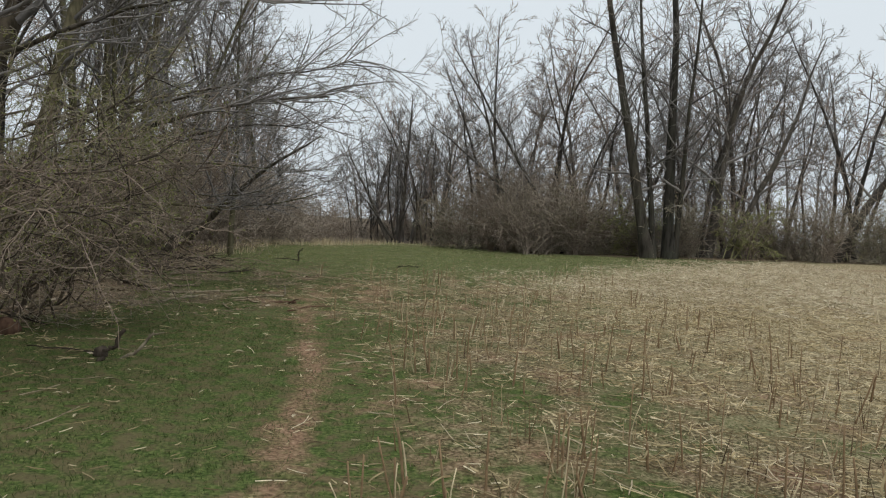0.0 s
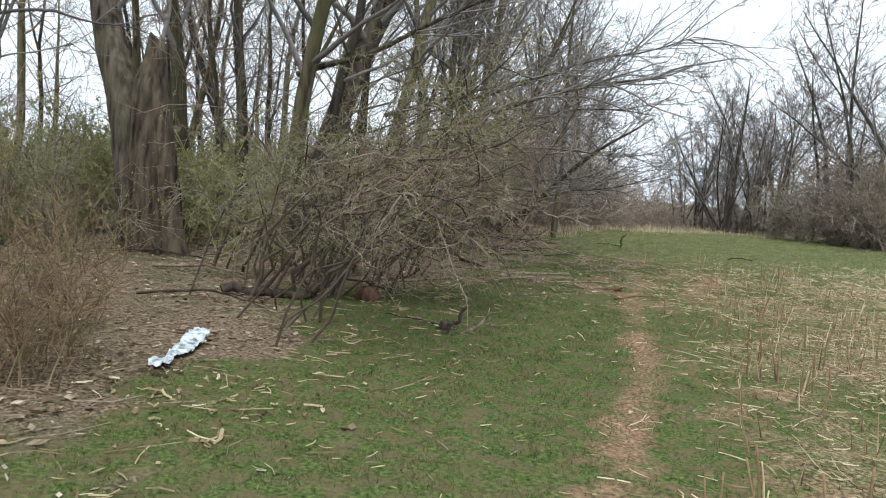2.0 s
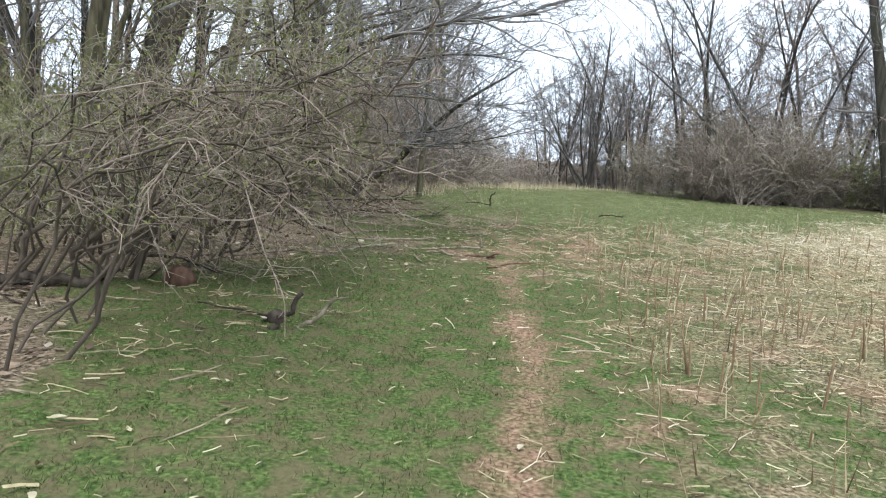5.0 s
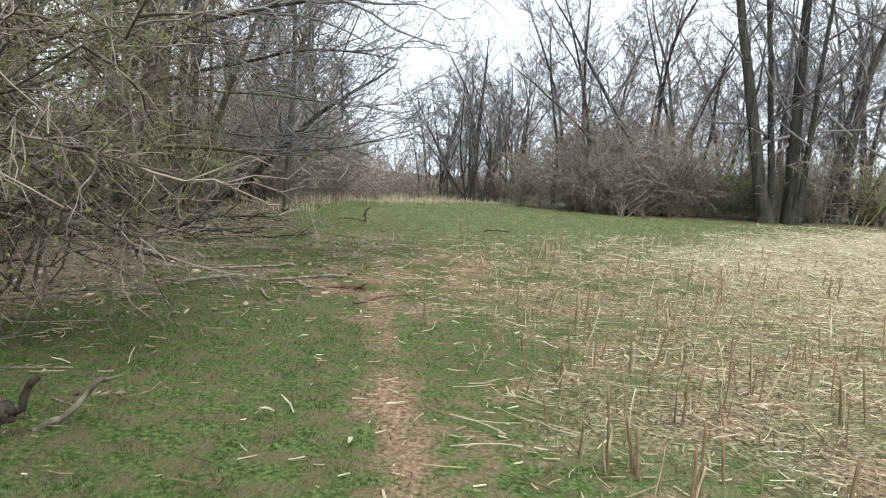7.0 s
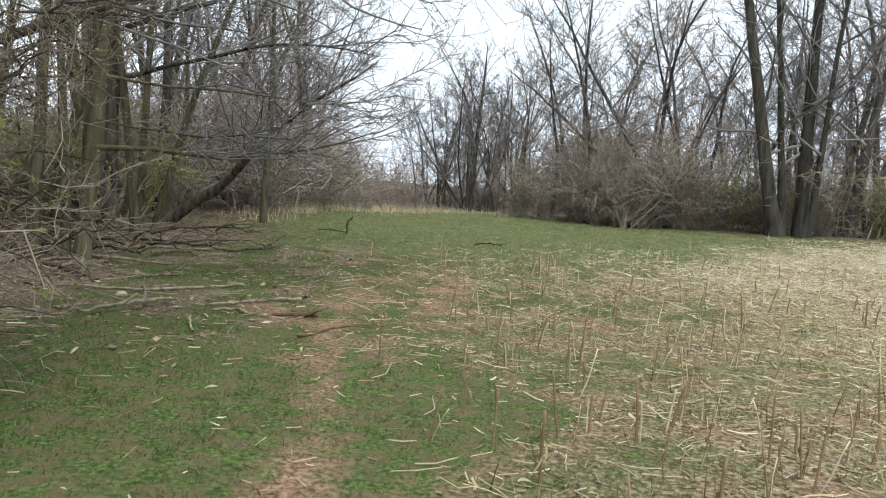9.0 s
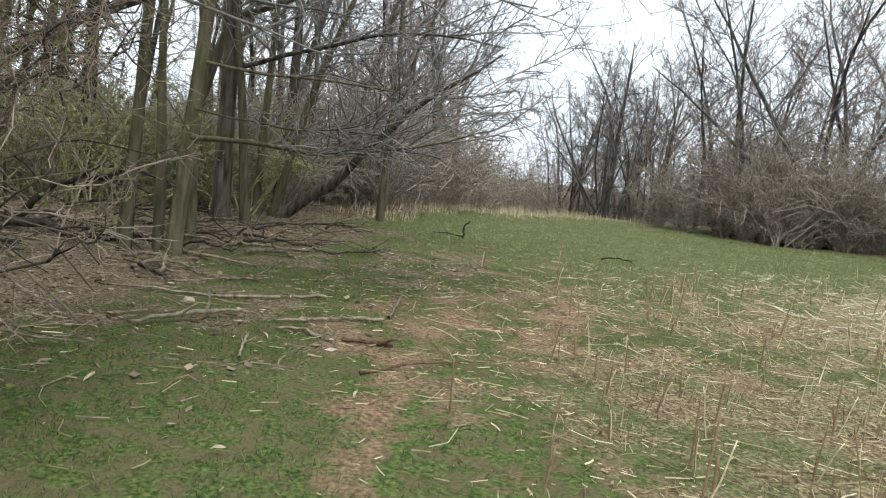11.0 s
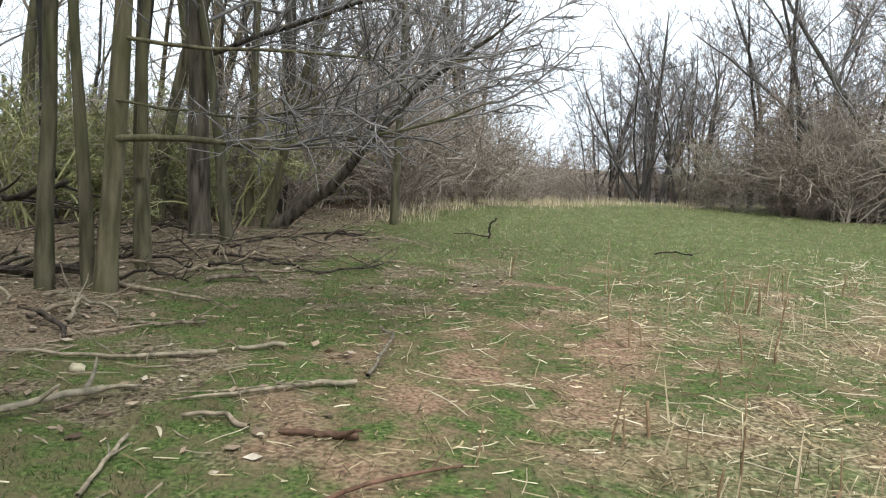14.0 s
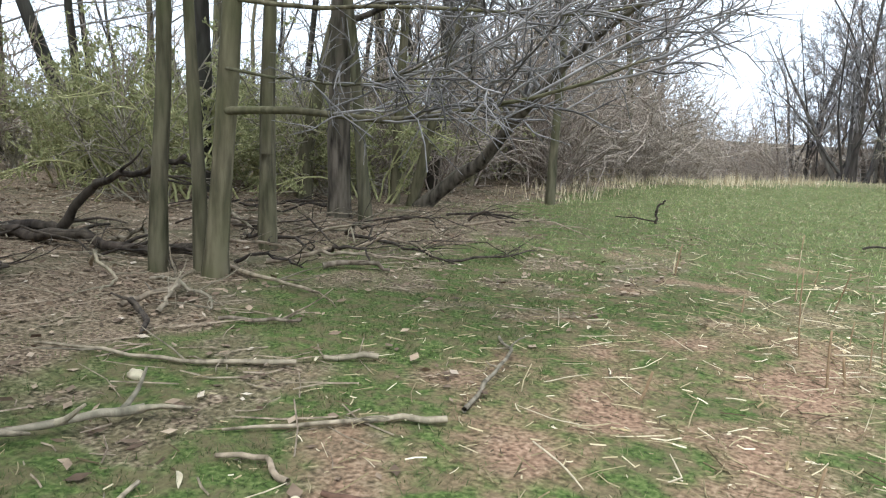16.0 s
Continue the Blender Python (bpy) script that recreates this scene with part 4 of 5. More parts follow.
def thickets():
    rng = np.random.default_rng(41)
    thorn = "bare thorny shrub with arching reddish-brown stems and few buds"
    for x, y, h, w, n, mat, buds, bias, r in ((-4.7, 8.7, 2.6, 0.9, 8, TWIG_BROWN, 1500, (0.2, -0.25), 0.022), (-5.3, 8.8, 2.2, 1.0, 7, TWIG_BROWN, 1200, (0.1, -0.2), 0.022),
                                              (-5.6, 8.0, 2.2, 1.2, 7, TWIG_OLIVE, 2600, (0.3, 0), 0.022), (-10.2, 8.6, 2.2, 1.5, 10, TWIG_OLIVE, 3600, (0.1, 0), 0.016), (-9.0, 7.2, 1.7, 1.3, 8, TWIG_OLIVE, 2800, (-0.3, 0), 0.016)):
        make_shrub(rng, "thorn_shrub", thorn, x, y, gz(x, y), h, w, n, mat, 20, 6, 0.0028, buds, bias, "", -0.4, r, 0.28, 0.25, 0.36, (0.12, 0.36), 0.03, None, TWIG_STEM)
    for x, y, h, n in ((-3.85, 3.1, 0.95, 20), (-3.6, 2.75, 0.8, 16), (-4.3, 3.5, 1.0, 16)):
        make_shrub(rng, "wispy_shrub", "small wispy shrub of thin tan stems beside the plastic", x, y, gz(x, y), h, 0.5, n, TWIG_TAN, 12, 4, 0.002, 200, (0, 0), "", -0.2, 0.006)
    label = "leafless undergrowth shrub with fine hazy twigs"
    group = "undergrowth shrubs"
    kinds = []
    for i, (mat, buds, h, w) in enumerate(((TWIG_BROWN, 0, 2.3, 1.5), (TWIG_GREY, 500, 2.5, 1.6), (TWIG_BROWN, 700, 2.2, 1.7), (TWIG_OLIVE, 1900, 2.0, 1.5), (TWIG_TAN, 0, 2.0, 1.3))):
        kinds.append(make_shrub(rng, "undergrowth_shrub", label + (" and green buds" if buds > 800 else ""), -11 - i * 1.7, 17 + 4 * i, 0, h, w, 12, mat, 12, 4, 0.007, buds, (0, 0), group, -0.5, 0.014))

    thick = []
    for i, (mat, buds, h, w) in enumerate(((TWIG_HAZE_LIFTED, 0, 2.5, 1.6), (TWIG_BROWN, 300, 2.7, 1.7), (TWIG_HAZE_LIFTED, 300, 2.3, 1.6), (TWIG_OLIVE, 1100, 2.2, 1.6))):
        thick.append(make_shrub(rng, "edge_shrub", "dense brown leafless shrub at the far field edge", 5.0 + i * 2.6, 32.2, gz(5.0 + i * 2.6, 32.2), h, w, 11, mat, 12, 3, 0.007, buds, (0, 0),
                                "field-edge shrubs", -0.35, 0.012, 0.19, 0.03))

    thick.append(make_shrub(rng, "budding_shrub", "tall woodland shrub hazy with small olive-green buds", -12.5, 17.5, gz(-12.5, 17.5), 1.95, 1.5, 10, TWIG_GREEN, 8, 3, 0.006, 5000, (0, 0),
                            "budding woodland shrubs", -0.35, 0.016, 0.15, 0.15, 0.3, (0.15, 0.42), 0.052, BUDS_OLIVE))

    def place(n, x0, x1, y0, y1, which, lo=0.7, hi=1.2, ok=None, kinds=kinds):
        while n:
            x, y = rng.uniform(x0, x1), rng.uniform(y0, y1)
            if ok and not ok(x, y):
                continue
            n -= 1
            s = rng.uniform(lo, hi)
            made = copy_thing(kinds[int(rng.choice(which))], pose(x, y, gz(x, y) - 0.02, 0, 0, rng.uniform(0, 360)))
            made.scale = (s, s, s * rng.uniform(0.85, 1.1))

    place(12, -16, -8.6, 5, 24, (1, 3, 3, 2), 0.6, 1.0, lambda x, y: not (x > -11 and 11 < y < 16))
    place(12, -24, -14, 0, 34, (1, 3, 2), 0.9, 1.3)
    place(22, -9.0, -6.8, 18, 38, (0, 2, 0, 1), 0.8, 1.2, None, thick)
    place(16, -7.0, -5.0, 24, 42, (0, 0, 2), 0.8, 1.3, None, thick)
    place(10, 3.8, 9.5, 31.2, 33.5, (0, 1, 3, 2), 0.75, 1.1, None, thick)
    place(8, 4.2, 9.0, 32.0, 34.0, (0, 1, 2), 1.2, 1.6, None, thick)
    place(46, 9, 27, 28.0, 33, (0, 1, 3, 3, 4), 0.8, 1.25, lambda x, y: 0 < y - 31.0 + 0.18 * (x - 10) < 2.5, thick)
    place(12, 5.2, 8.8, 30.8, 32.6, (0, 3, 3, 2), 0.9, 1.4, None, thick)
    place(8, 6, 34, 33, 42, (0, 1), 1.0, 1.2, None, thick)
    place(16, -9, 6, 47.5, 56, (0, 0, 2), 0.7, 1.1, None, thick)
    place(34, -17, -7.6, 15.5, 26, (4,), 0.7, 1.1, None, thick)
    place(14, -15, -8.8, 4.5, 11, (4,), 0.75, 1.0, None, thick)
    place(8, -22, -13.5, 11, 16, (4,), 0.9, 1.2, None, thick)
    # out-of-view shrubs added behind-left, under the shading trees, to dim that side
    place(10, -9, -5.2, -8, 2.5, (1, 2, 3), 0.8, 1.1)
    place(14, 1.9, 6.0, 33.0, 35.5, (0, 1, 3, 2), 0.9, 1.3, lambda x, y: y > 34.6 - 0.3 * x, thick)
    place(26, -11, 9, 47, 57, (0, 2, 1), 1.0, 1.5, None, thick)
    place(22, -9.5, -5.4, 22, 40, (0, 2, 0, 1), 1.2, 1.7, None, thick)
    place(12, -10.5, -7.0, 15.5, 22, (4, 4, 3), 0.7, 1.05, None, thick)
    place(7, -11.5, -7.2, 9.6, 12.6, (4,), 0.7, 1.0, None, thick)


thickets()


# ---- things lying in the grass and at the wood's edge ----
def curve_tube(points, radii, rng, sides=7, rough=0.004, steps=4):
    """A crooked tapering stick through a few points."""
    pts = np.array(points, float)
    k = np.linspace(0, len(pts) - 1, (len(pts) - 1) * steps + 1)
    fine = np.stack([np.interp(k, np.arange(len(pts)), pts[:, i]) for i in range(3)], 1)
    fine[1:-1] += rng.normal(0, rough, (len(fine) - 2, 3))
    rad = np.interp(k, np.arange(len(pts)), radii) * rng.uniform(0.88, 1.12, len(k))
    t = Tubes()
    t.add(fine, rad, sides)
    return t.verts(), t.f, fine


def stick(name, label, points, r0, r1, mat, side=0, side_len=0.25, category="branch", seed=1, group=""):
    """A fallen branch: the main stick, and side twigs as parts."""
    rng = np.random.default_rng(seed)
    r0, r1 = r0 * 0.75, r1 * 0.75
    x, y = points[0][0], points[0][1]
    z = gz(x, y)
    ob = thing(name, x, y, z, label, category, group)
    local = [(a - x, b - y, c + gz(a, b) - z) for a, b, c in points]
    v, f, line = curve_tube(local, np.linspace(r0, r1, len(local)), rng, 7, r0 * 0.45)
    part("stick", v, f, mat, ob)
    for i in range(side):
        p, d = along(line, rng.uniform(0.25, 0.95))
        w = sideways(rng, d, rng.uniform(0.5, 0.9))
        w[2] = abs(w[2]) * 0.35
        b = bent(rng, p, w, side_len * rng.uniform(0.6, 1.4), 4, 0.15)
        t = Tubes()
        t.add(b, np.linspace(r1 * 0.8, r1 * 0.3, 5), 5)
        part("twig", t.verts(), t.f, mat, ob)
    return ob


def fallen_wood():
    pale, grey = "pale weathered fallen branch on the grass", "grey-brown fallen branch on the leaf litter"
    stick("fallen_branch", pale, [(-1.45, 11.25, 0.03), (-1.75, 11.0, 0.025), (-2.2, 10.62, 0.02)], 0.022, 0.010, PALEWOOD, 2, 0.2, seed=2)
    stick("fallen_branch", "long pale branch lying across the grass strip", [(-2.5, 11.45, 0.03), (-2.95, 11.18, 0.03), (-3.3, 11.0, 0.03), (-3.9, 10.85, 0.02)], 0.022, 0.010, PALEWOOD, 3, 0.35, seed=3)
    stick("fallen_branch", pale, [(-2.2, 11.8, 0.03), (-2.45, 11.62, 0.025)], 0.024, 0.016, PALEWOOD, 0, seed=4)
    stick("broken_log", "short reddish-brown broken log on bare soil", [(-1.5, 10.42, 0.02), (-1.3, 10.44, 0.025), (-1.12, 10.48, 0.03)], 0.016, 0.028, REDWOOD, 1, 0.2, "log", 5)
    stick("weathered_log", "weathered pale grey broken log with splintered ends", [(-2.9, 9.85, 0.05), (-2.78, 10.2, 0.06), (-2.6, 10.55, 0.06)], 0.016, 0.03, PALEWOOD, 4, 0.22, "log", 6)
    stick("fallen_branch", "curved grey forked twig on the grass", [(-1.86, 9.55, 0.02), (-2.0, 9.85, 0.02), (-2.1, 10.12, 0.03)], 0.014, 0.012, PALEWOOD, 2, 0.12, seed=7)
    stick("fallen_branch", grey, [(-1.66, 10.42, 0.02), (-1.85, 10.5, 0.03), (-2.03, 10.42, 0.02)], 0.02, 0.014, DEADWOOD, 1, 0.12, seed=8)
    stick("forked_stick", "crooked pale forked stick on bare soil", [(-1.45, 11.42, 0.02), (-1.5, 11.75, 0.04), (-1.6, 12.3, 0.06), (-1.8, 12.55, 0.03)], 0.018, 0.012, PALEWOOD, 3, 0.2, seed=9)
    stick("root_branch", "dark gnarled broken root lying at the wood edge", [(-3.5, 11.25, 0.03), (-3.75, 11.5, 0.06), (-4.1, 11.65, 0.09)], 0.016, 0.03, DARKWOOD, 2, 0.3, seed=10)
    stick("root_branch", "dark gnarled broken root lying at the wood edge", [(-4.15, 11.6, 0.05), (-4.2, 11.95, 0.08), (-4.3, 12.3, 0.06)], 0.032, 0.02, DEADWOOD, 5, 0.35, seed=11)
    stick("root_branch", "bleached splintered root among the leaves", [(-3.9, 11.7, 0.03), (-3.95, 11.85, 0.12), (-4.1, 12.05, 0.16)], 0.025, 0.012, PALEWOOD, 3, 0.2, seed=12)
    stick("fallen_branch", "long dark fallen branch with many side twigs", [(-4.85, 15.1, 0.05), (-4.2, 14.9, 0.08), (-3.6, 14.6, 0.07), (-3.15, 14.5, 0.04)], 0.028, 0.010, DARKWOOD, 9, 0.5, seed=13)
    stick("fallen_branch", "long dark fallen branch with many side twigs", [(-3.3, 14.55, 0.04), (-2.95, 15.1, 0.05), (-2.8, 15.6, 0.05)], 0.02, 0.008, DARKWOOD, 8, 0.45, seed=14)
    stick("fallen_branch", grey, [(-3.95, 13.5, 0.03), (-3.7, 13.75, 0.07), (-3.45, 13.8, 0.04)], 0.035, 0.022, DEADWOOD, 1, 0.3, seed=15)
    stick("fallen_branch", grey, [(-3.45, 11.8, 0.03), (-3.2, 11.95, 0.03), (-3.0, 12.08, 0.03)], 0.02, 0.014, DEADWOOD, 2, 0.3, seed=16)
    stick("fallen_branch", grey, [(-4.6, 13.0, 0.04), (-4.0, 12.8, 0.05), (-3.4, 12.75, 0.03)], 0.03, 0.016, DEADWOOD, 3, 0.4, seed=17)
    heap = np.random.default_rng(95)
    for i in range(46):
        x, y, a = heap.uniform(-8.6, -4.2), heap.uniform(11.6, 17.5), heap.uniform(-0.7, 0.7)
        ln, r = heap.uniform(0.6, 1.7), heap.uniform(0.012, 0.034)
        stick("fallen_branch", "dead grey branch among leaves on the wood floor", [(x, y, 0.03), (x + ln * 0.35 * math.cos(a), y + ln * 0.35 * math.sin(a), heap.uniform(0.05, 0.22)),
              (x + ln * 0.7 * math.cos(a + 0.2), y + ln * 0.7 * math.sin(a + 0.2), heap.uniform(0.04, 0.2)), (x + ln * math.cos(a), y + ln * math.sin(a), 0.05)], r, r * 0.4,
              (DEADWOOD, DARKWOOD, DARKWOOD, PALEWOOD)[i % 4], 5, 0.4, seed=100 + i)
    stick("fallen_log", "dark fallen log lying under the thorn shrubs", [(-4.75, 6.05, 0.05), (-4.4, 6.3, 0.06), (-3.95, 6.55, 0.05)], 0.075, 0.06, DARKWOOD, 3, 0.35, "log", 20)
    stick("fallen_branch", "thin curved brown branch lying on bare soil", [(-1.12, 9.77, 0.02), (-0.9, 10.03, 0.03), (-0.58, 10.39, 0.02)], 0.016, 0.009, REDWOOD, 1, 0.2, seed=21)
    stick("dead_limb", "big dead limb propped up and arching over the litter", [(-7.5, 12.75, 0.05), (-6.9, 12.85, 0.10), (-6.68, 12.9, 0.14), (-6.35, 12.9, 0.52), (-5.93, 12.9, 0.72), (-5.52, 12.95, 0.84), (-5.1, 13.0, 0.95)], 0.085, 0.03, DARKWOOD, 7, 0.55, seed=18)
    stick("fallen_log", "mossy fallen log on the wood floor", [(-7.3, 12.6, 0.08), (-6.4, 12.75, 0.1), (-5.6, 12.95, 0.09), (-5.2, 13.25, 0.1)], 0.085, 0.045, DARKWOOD, 9, 0.55, "log", 19)
    for i, (x, y, dx, dy, r) in enumerate(((-5.6, 13.6, 1.2, 0.3, 0.03), (-5.4, 14.3, 1.1, -0.4, 0.028), (-6.6, 14.6, 1.5, 0.6, 0.035), (-7.0, 11.2, 1.3, 0.5, 0.03), (-4.7, 16.0, 1.0, -0.5, 0.025),
                                            (-5.0, 17.6, 1.2, 0.2, 0.025), (-6.2, 10.2, 1.2, -0.6, 0.025), (-4.6, 8.0, 1.3, -0.5, 0.022), (-3.8, 8.6, 1.1, 0.6, 0.018), 
                                            (-5.3, 5.4, 1.2, 0.4, 0.022), (-6.6, 7.0, 1.4, 0.2, 0.03), (-8.0, 7.6, 1.2, 0.6, 0.03))):
        stick("fallen_branch", grey, [(x, y, 0.04), (x + dx * 0.5, y + dy * 0.5 + 0.08, 0.10), (x + dx, y + dy, 0.04)], r, r * 0.45, (DEADWOOD, DARKWOOD)[i % 2], 4, 0.45, seed=30 + i)
    stick("drooping_branch", "thin dead branch drooping out of the thicket", [(-3.9, 8.3, 0.02), (-3.6, 8.35, 1.3), (-3.2, 8.4, 1.15), (-2.7, 8.45, 0.75), (-2.2, 8.5, 0.38)], 0.018, 0.008, DEADWOOD, 5, 0.3, seed=50)
    # the black sticks that stand up out of the grass
    stick("black_stick", "short bent black stick standing in the grass", [(-2.13, 6.0, -0.02), (-2.09, 6.04, 0.08), (-2.02, 6.08, 0.13), (-1.95, 6.1, 0.27)], 0.032, 0.022, DARKWOOD, 0, seed=51)
    stick("pale_stick", "short pale stick poking out of the grass", [(-2.0, 6.15, -0.01), (-1.88, 6.25, 0.06), (-1.78, 6.35, 0.20)], 0.022, 0.02, PALEWOOD, 1, 0.1, seed=52)
    stick("fallen_branch", "thin dark twig lying on the grass", [(-2.25, 6.3, 0.02), (-2.6, 6.35, 0.03), (-3.0, 6.5, 0.02)], 0.014, 0.007, DARKWOOD, 1, 0.15, seed=53)
    stick("black_stick", "thin black stick standing upright in the far grass", [(-2.46, 19.4, -0.02), (-2.48, 19.4, 0.16), (-2.45, 19.4, 0.26), (-2.36, 19.4, 0.36)], 0.03, 0.018, DARKWOOD, 1, 0.14, seed=54)
    stick("fallen_branch", "dark twig lying in the far grass", [(-2.5, 19.5, 0.03), (-2.8, 19.4, 0.06), (-3.1, 19.5, 0.03)], 0.018, 0.01, DARKWOOD, 2, 0.2, seed=55)
    stick("fallen_branch", "dark twig lying in the far grass", [(0.2, 19.0, 0.04), (0.5, 19.1, 0.09), (0.75, 19.0, 0.05)], 0.02, 0.012, DARKWOOD, 1, 0.2, seed=56)


def lump(name, label, category, x, y, sx, sy, sz, mat, seed, turn=0):
    """A chunky broken piece with an uneven outline."""
    rng = np.random.default_rng(seed)
    bm = bmesh.new()
    bmesh.ops.create_icosphere(bm, subdivisions=3, radius=1)
    for v in bm.verts:
        n = noise.noise(v.co * 1.6 + Vector((seed, 0, 0))) * 0.35 + noise.noise(v.co * 5 + Vector((0, seed, 0))) * 0.12
        v.co *= 1 + n
        v.co = Vector((v.co.x * sx, v.co.y * sy, max(v.co.z, -0.6) * sz))
    for f in bm.faces:
        f.smooth = True
    me = bpy.data.meshes.new(name)
    bm.to_mesh(me)
    bm.free()
    me.materials.append(mat)
    ob = new(name, me)
    ob.matrix_basis = pose(x, y, gz(x, y) + sz * 0.5, 0, 0, turn)
    return tagged(ob, label, category)


def plastic_sheet():
    """A torn strip of pale plastic, crumpled on the litter."""
    rng = np.random.default_rng(61)
    u, w = np.meshgrid(np.linspace(0, 1, 46), np.linspace(-1, 1, 16))
    ragged = np.reshape([noise.noise(Vector((a * 11, b * 2, 9))) for a, b in zip(np.ravel(u), np.ravel(np.sign(w)))], u.shape)
    half = (1 + 0.3 * ragged) * np.interp(u, [0, 0.12, 0.25, 0.4, 0.8, 1], [0.03, 0.085, 0.025, 0.07, 0.09, 0.07])
    cx, cy = -3.22 - 0.44 * u + 0.02 * np.sin(u * 5), 3.42 + 1.06 * u
    x, y = cx + w * half * 0.93, cy + w * half * 0.38
    fold = np.reshape([noise.noise(Vector((a * 9, b * 9, 2))) for a, b in zip(np.ravel(x), np.ravel(y))], x.shape)
    crease = np.reshape([abs(noise.noise(Vector((a * 22, b * 22, 5)))) for a, b in zip(np.ravel(x), np.ravel(y))], x.shape)
    z = ground_height(x, y) + 0.025 + 0.012 * (1 - w ** 2) + 0.022 * fold + 0.045 * crease + 0.02 * smooth(0.6, 1, u)
    top = np.stack([x, y, z], -1).reshape(-1, 3)
    n, m = 46, 16
    f = [(j * n + i, j * n + i + 1, (j + 1) * n + i + 1, (j + 1) * n + i) for j in range(m - 1) for i in range(n - 1)]
    ob = new("plastic_sheet", mesh_of("plastic_sheet", top, f, PLASTIC))
    thick = ob.modifiers.new("thickness", "SOLIDIFY")
    thick.thickness = 0.004
    tagged(ob, "crumpled pale blue-white plastic sheet lying on brown leaves", "plastic litter")


def dry_leaf_mesh(rng, length, width):
    u = np.linspace(0, 1, 7)
    half = width * np.sin(np.pi * np.clip(u * 0.92 + 0.06, 0, 1)) ** 0.8
    mid = np.stack([length * u, 0.12 * length * np.sin(u * 3 + rng.uniform(0, 3)), 0.006 + 0.25 * width * np.sin(u * 4)], 1)
    left, right = mid + np.stack([0 * u, half, half * rng.uniform(0.2, 0.8)], 1), mid + np.stack([0 * u, -half, half * rng.uniform(0.2, 0.8)], 1)
    v = np.concatenate([left, mid, right])
    f = [(i, i + 1, 8 + i, 7 + i) for i in range(6)] + [(7 + i, 8 + i, 15 + i, 14 + i) for i in range(6)]
    return v, f


def dry_leaves():
    """The single pale leaves that stand out on the green and on the path."""
    rng = np.random.default_rng(71)
    label, group = "single pale dry leaf lying on the grass", "pale dry leaves"
    shapes = []
    for i in range(5):
        v, f = dry_leaf_mesh(rng, rng.uniform(0.06, 0.12), rng.uniform(0.010, 0.02))
        shapes.append(mesh_of("dry_leaf", v, f, PALELEAF, True))
    spots = [(-1.28, 3.57), (-1.82, 4.76), (-1.78, 5.28), (-0.17, 4.55), (-1.0, 6.58), (-1.27, 8.23), (0.45, 7.31), (-1.51, 9.48), (-3.2, 12.24), (-3.29, 14.58), (-2.3, 4.0), (-1.9, 3.4)]
    while len(spots) < 46:
        x, y = rng.uniform(-2.9, 0.6), rng.uniform(2.4, 15)
        if rng.uniform() < (0.25 if x > -0.6 else 1) * (1.0 if y > 9 or x < -1.6 else 0.5):
            spots.append((x, y))
    for i, (x, y) in enumerate(spots):
        ob = new("dry_leaf", shapes[i % 5])
        ob.matrix_basis = pose(x, y, gz(x, y) + 0.022, rng.normal(0, 12), rng.normal(0, 12), rng.uniform(0, 360))
        s = rng.uniform(0.45, 0.9) if i > 11 else 1.0
        ob.scale = (s, s, s)
        tagged(ob, label, "leaf", group)


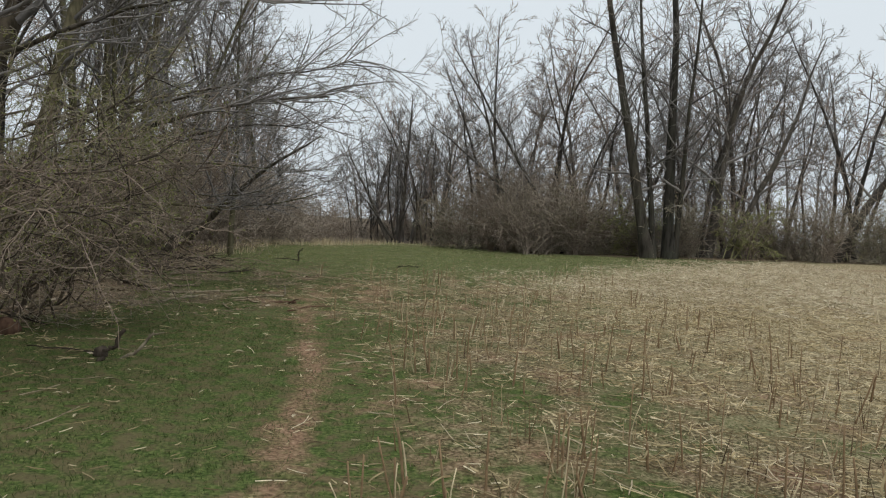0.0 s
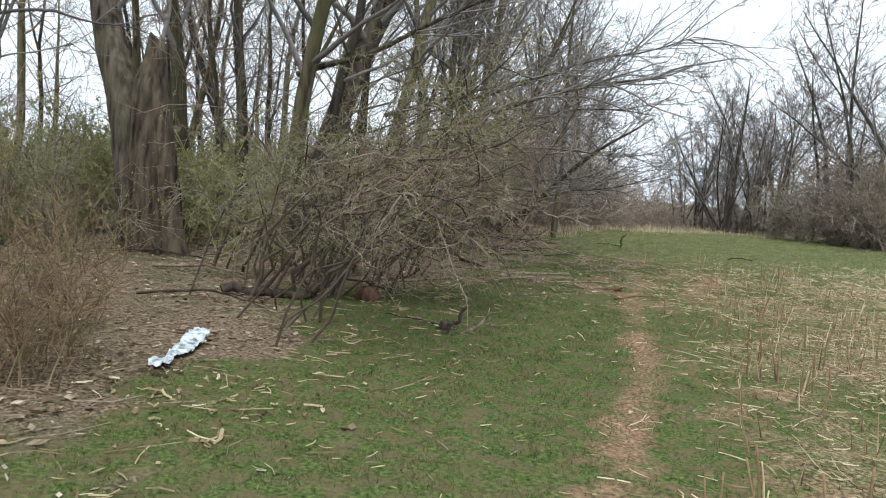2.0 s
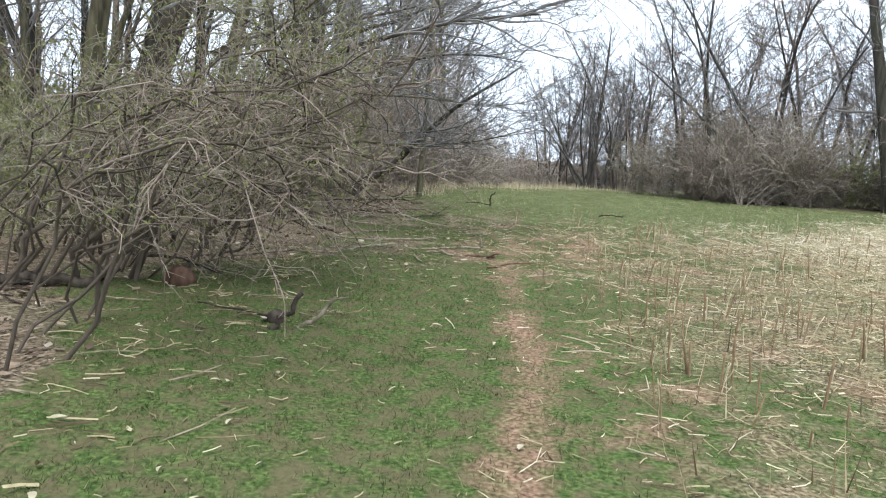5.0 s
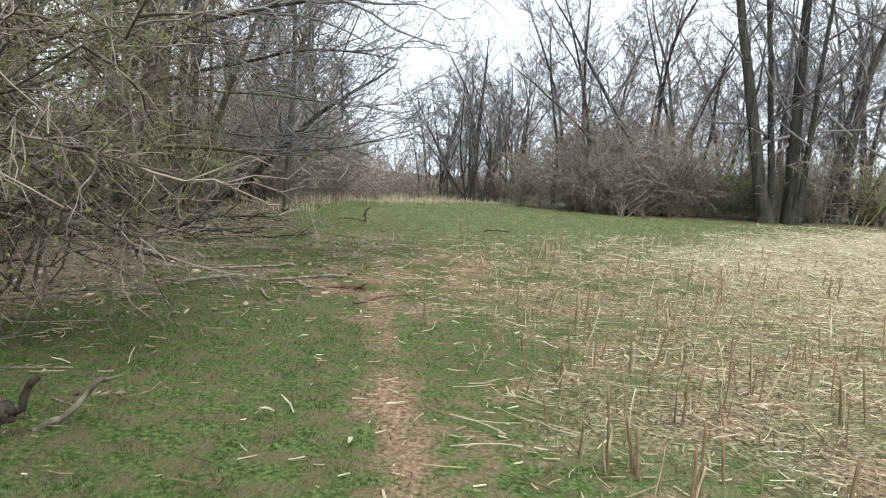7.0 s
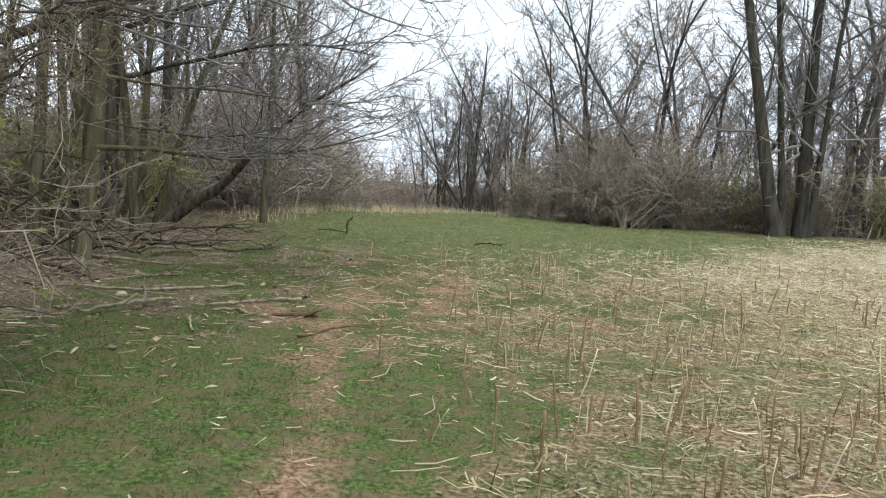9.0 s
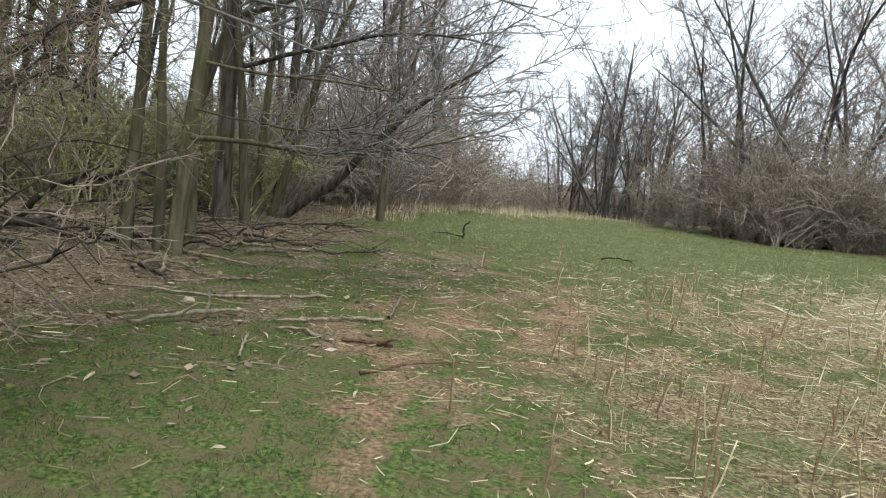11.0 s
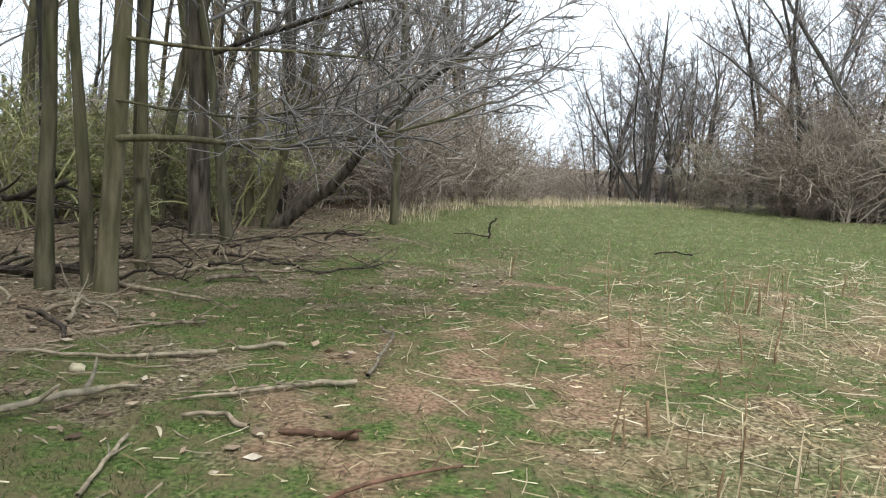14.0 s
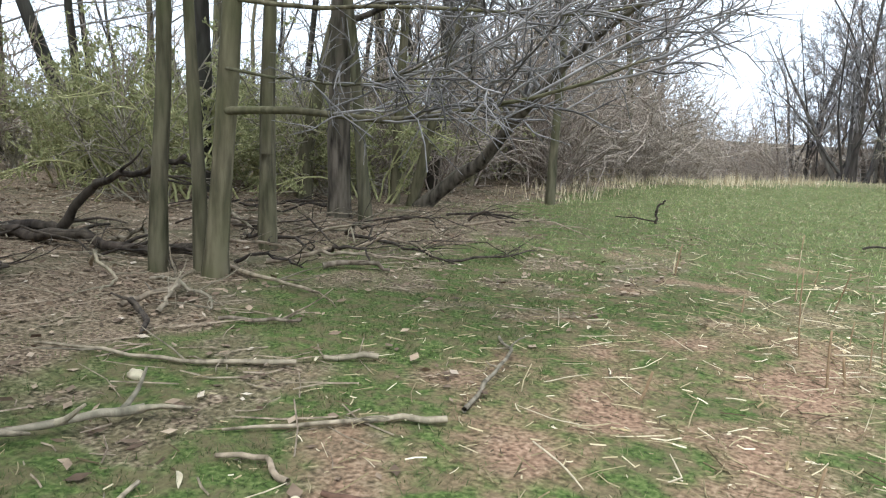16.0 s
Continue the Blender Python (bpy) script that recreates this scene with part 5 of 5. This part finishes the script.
def stalks():
    """Dry broken stalks that stand in the stubble, one by one."""
    rng = np.random.default_rng(81)
    group = "standing dry stalks"
    kinds = []
    for i, (h, r, leaves) in enumerate(((0.38, 0.009, 2), (0.52, 0.007, 3), (0.30, 0.011, 1), (0.46, 0.008, 2), (0.22, 0.012, 1), (0.60, 0.006, 3), (0.42, 0.007, 1), (0.34, 0.010, 1))):
        ob = thing("dry_stalk", 2.2 + 0.35 * i, 6.2 + 0.5 * i, gz(2.2 + 0.35 * i, 6.2 + 0.5 * i), "dry brown broken stalk standing in the stubble", "stalk", group)
        line = bent(rng, (0, 0, -0.03), (rng.normal(0, 0.08), rng.normal(0, 0.08), 1), h, 6, 0.03)
        t = Tubes()
        t.add(line, np.array([1.25, 1.0, 1.15, 0.95, 1.1, 0.9, 0.85]) * r * 0.85, 6)
        part("stem", t.verts(), t.f, STALK, ob)
        for k in range(leaves):
            p, d = along(line, rng.uniform(0.4, 0.95))
            v, f = dry_leaf_mesh(rng, rng.uniform(0.06, 0.13), 0.006)
            a, e = rng.uniform(0, 6.28), rng.uniform(0.3, 1.1)
            v = np.array([Euler((0, e, a)).to_matrix() @ Vector(q) for q in v]) + p
            part("leaf", v, f, STRAW, ob, "pale withered leaf")
        if i % 2:
            twin = bent(rng, (0.02, 0.012, -0.03), (rng.normal(0.05, 0.08), rng.normal(0, 0.08), 1), h * 0.8, 5, 0.06)
            t = Tubes()
            t.add(twin, np.linspace(0.7, 0.5, 6) * r, 5)
            part("stem", t.verts(), t.f, DRYGRASS, ob, "paler second stem")
        kinds.append(ob)
    spots = [(2.69, 4.25), (1.64, 3.5), (0.58, 3.4), (1.85, 5.62), (0.78, 6.24), (3.52, 5.23), (1.41, 6.94), (0.55, 7.38), (2.22, 9.95), (0.97, 9.02), (0.75, 7.84), (-0.43, 9.4), (1.37, 7.77),
             (0.94, 10.59), (0.01, 10.94), (0.44, 10.38), (1.72, 12.06), (-0.54, 10.44), (-0.62, 14.43), (0.07, 10.91), (0.19, 11.12), (0.31, 13.68), (-0.81, 12.18), (0.24, 13.43), (-1.41, 15.8), (1.18, 6.97), (1.91, 10.5)]
    while len(spots) < 290:
        x, y = rng.uniform(-0.6, 5.5), 2.4 + 15 * rng.uniform(0, 1) ** 1.7
        c = noise.noise(Vector((x * 0.8, y * 0.8, 3)))
        if x > path_middle(np.array(y)) + 0.45 and rng.uniform() < 0.35 + c * 1.1:
            spots.append((x, y))
    for i, (x, y) in enumerate(spots):
        k = kinds[int(rng.integers(0, 8))]
        s = rng.uniform(0.55, 1.05)
        made = copy_thing(k, pose(x, y, gz(x, y), rng.normal(0, 5), rng.normal(0, 5), rng.uniform(0, 360)))
        made.scale = (s, s, s)


def lying_stalks():
    """Longer broken stalks lying flat in the stubble."""
    rng = np.random.default_rng(91)
    shapes = []
    for i in range(8):
        ln, r = rng.uniform(0.10, 0.38), rng.uniform(0.0025, 0.0045)
        line = bent(rng, (-ln / 2, 0, 0.012), (1, 0, 0.04), ln, 6, 0.05)
        line[:, 2] = np.maximum(line[:, 2], 0.008)
        if i % 2:
            line[3:] += np.linspace(0, 1, 4)[:, None] * np.array((0, rng.normal(0, 0.06), rng.uniform(0, 0.05)))
        t = Tubes()
        t.add(line, np.array([0.8, 1.0, 1.1, 0.9, 1.0, 0.85, 0.6]) * r, 6)
        shapes.append(mesh_of("lying_stalk", t.verts(), t.f, STRAW_PALE))
    n = 0
    while n < 250:
        x, y = rng.uniform(-1.8, 6.8), 2.6 + 14 * rng.uniform(0, 1) ** 1.2
        if x < path_middle(np.array(y)) + (0.3 if y < 9.5 else -0.7) or rng.uniform() > 0.45 + 0.5 * noise.noise(Vector((x, y, 6))) + 0.06 * x:
            continue
        ob = new("lying_stalk", shapes[n % 8])
        ob.matrix_basis = pose(x, y, gz(x, y) + 0.012, 0, rng.normal(0, 4), rng.uniform(0, 360))
        tagged(ob, "pale broken stalk lying flat in the stubble", "stalk", "fallen stalks")
        n += 1


fallen_wood()
lying_stalks()
lump("dark_clod", "small black clod beside the bent stick", "clod", -2.22, 6.25, 0.07, 0.06, 0.06, DARKWOOD, 3)
lump("rotten_stump", "small rotten reddish-brown stump in the leaf litter", "stump", -3.5, 7.05, 0.13, 0.12, 0.11, REDWOOD, 5)
lump("pale_clump", "pale rounded clump of dried matter on grass", "clump", -3.05, 10.86, 0.055, 0.035, 0.03, PALELEAF, 8)
plastic_sheet()
dry_leaves()
stalks()
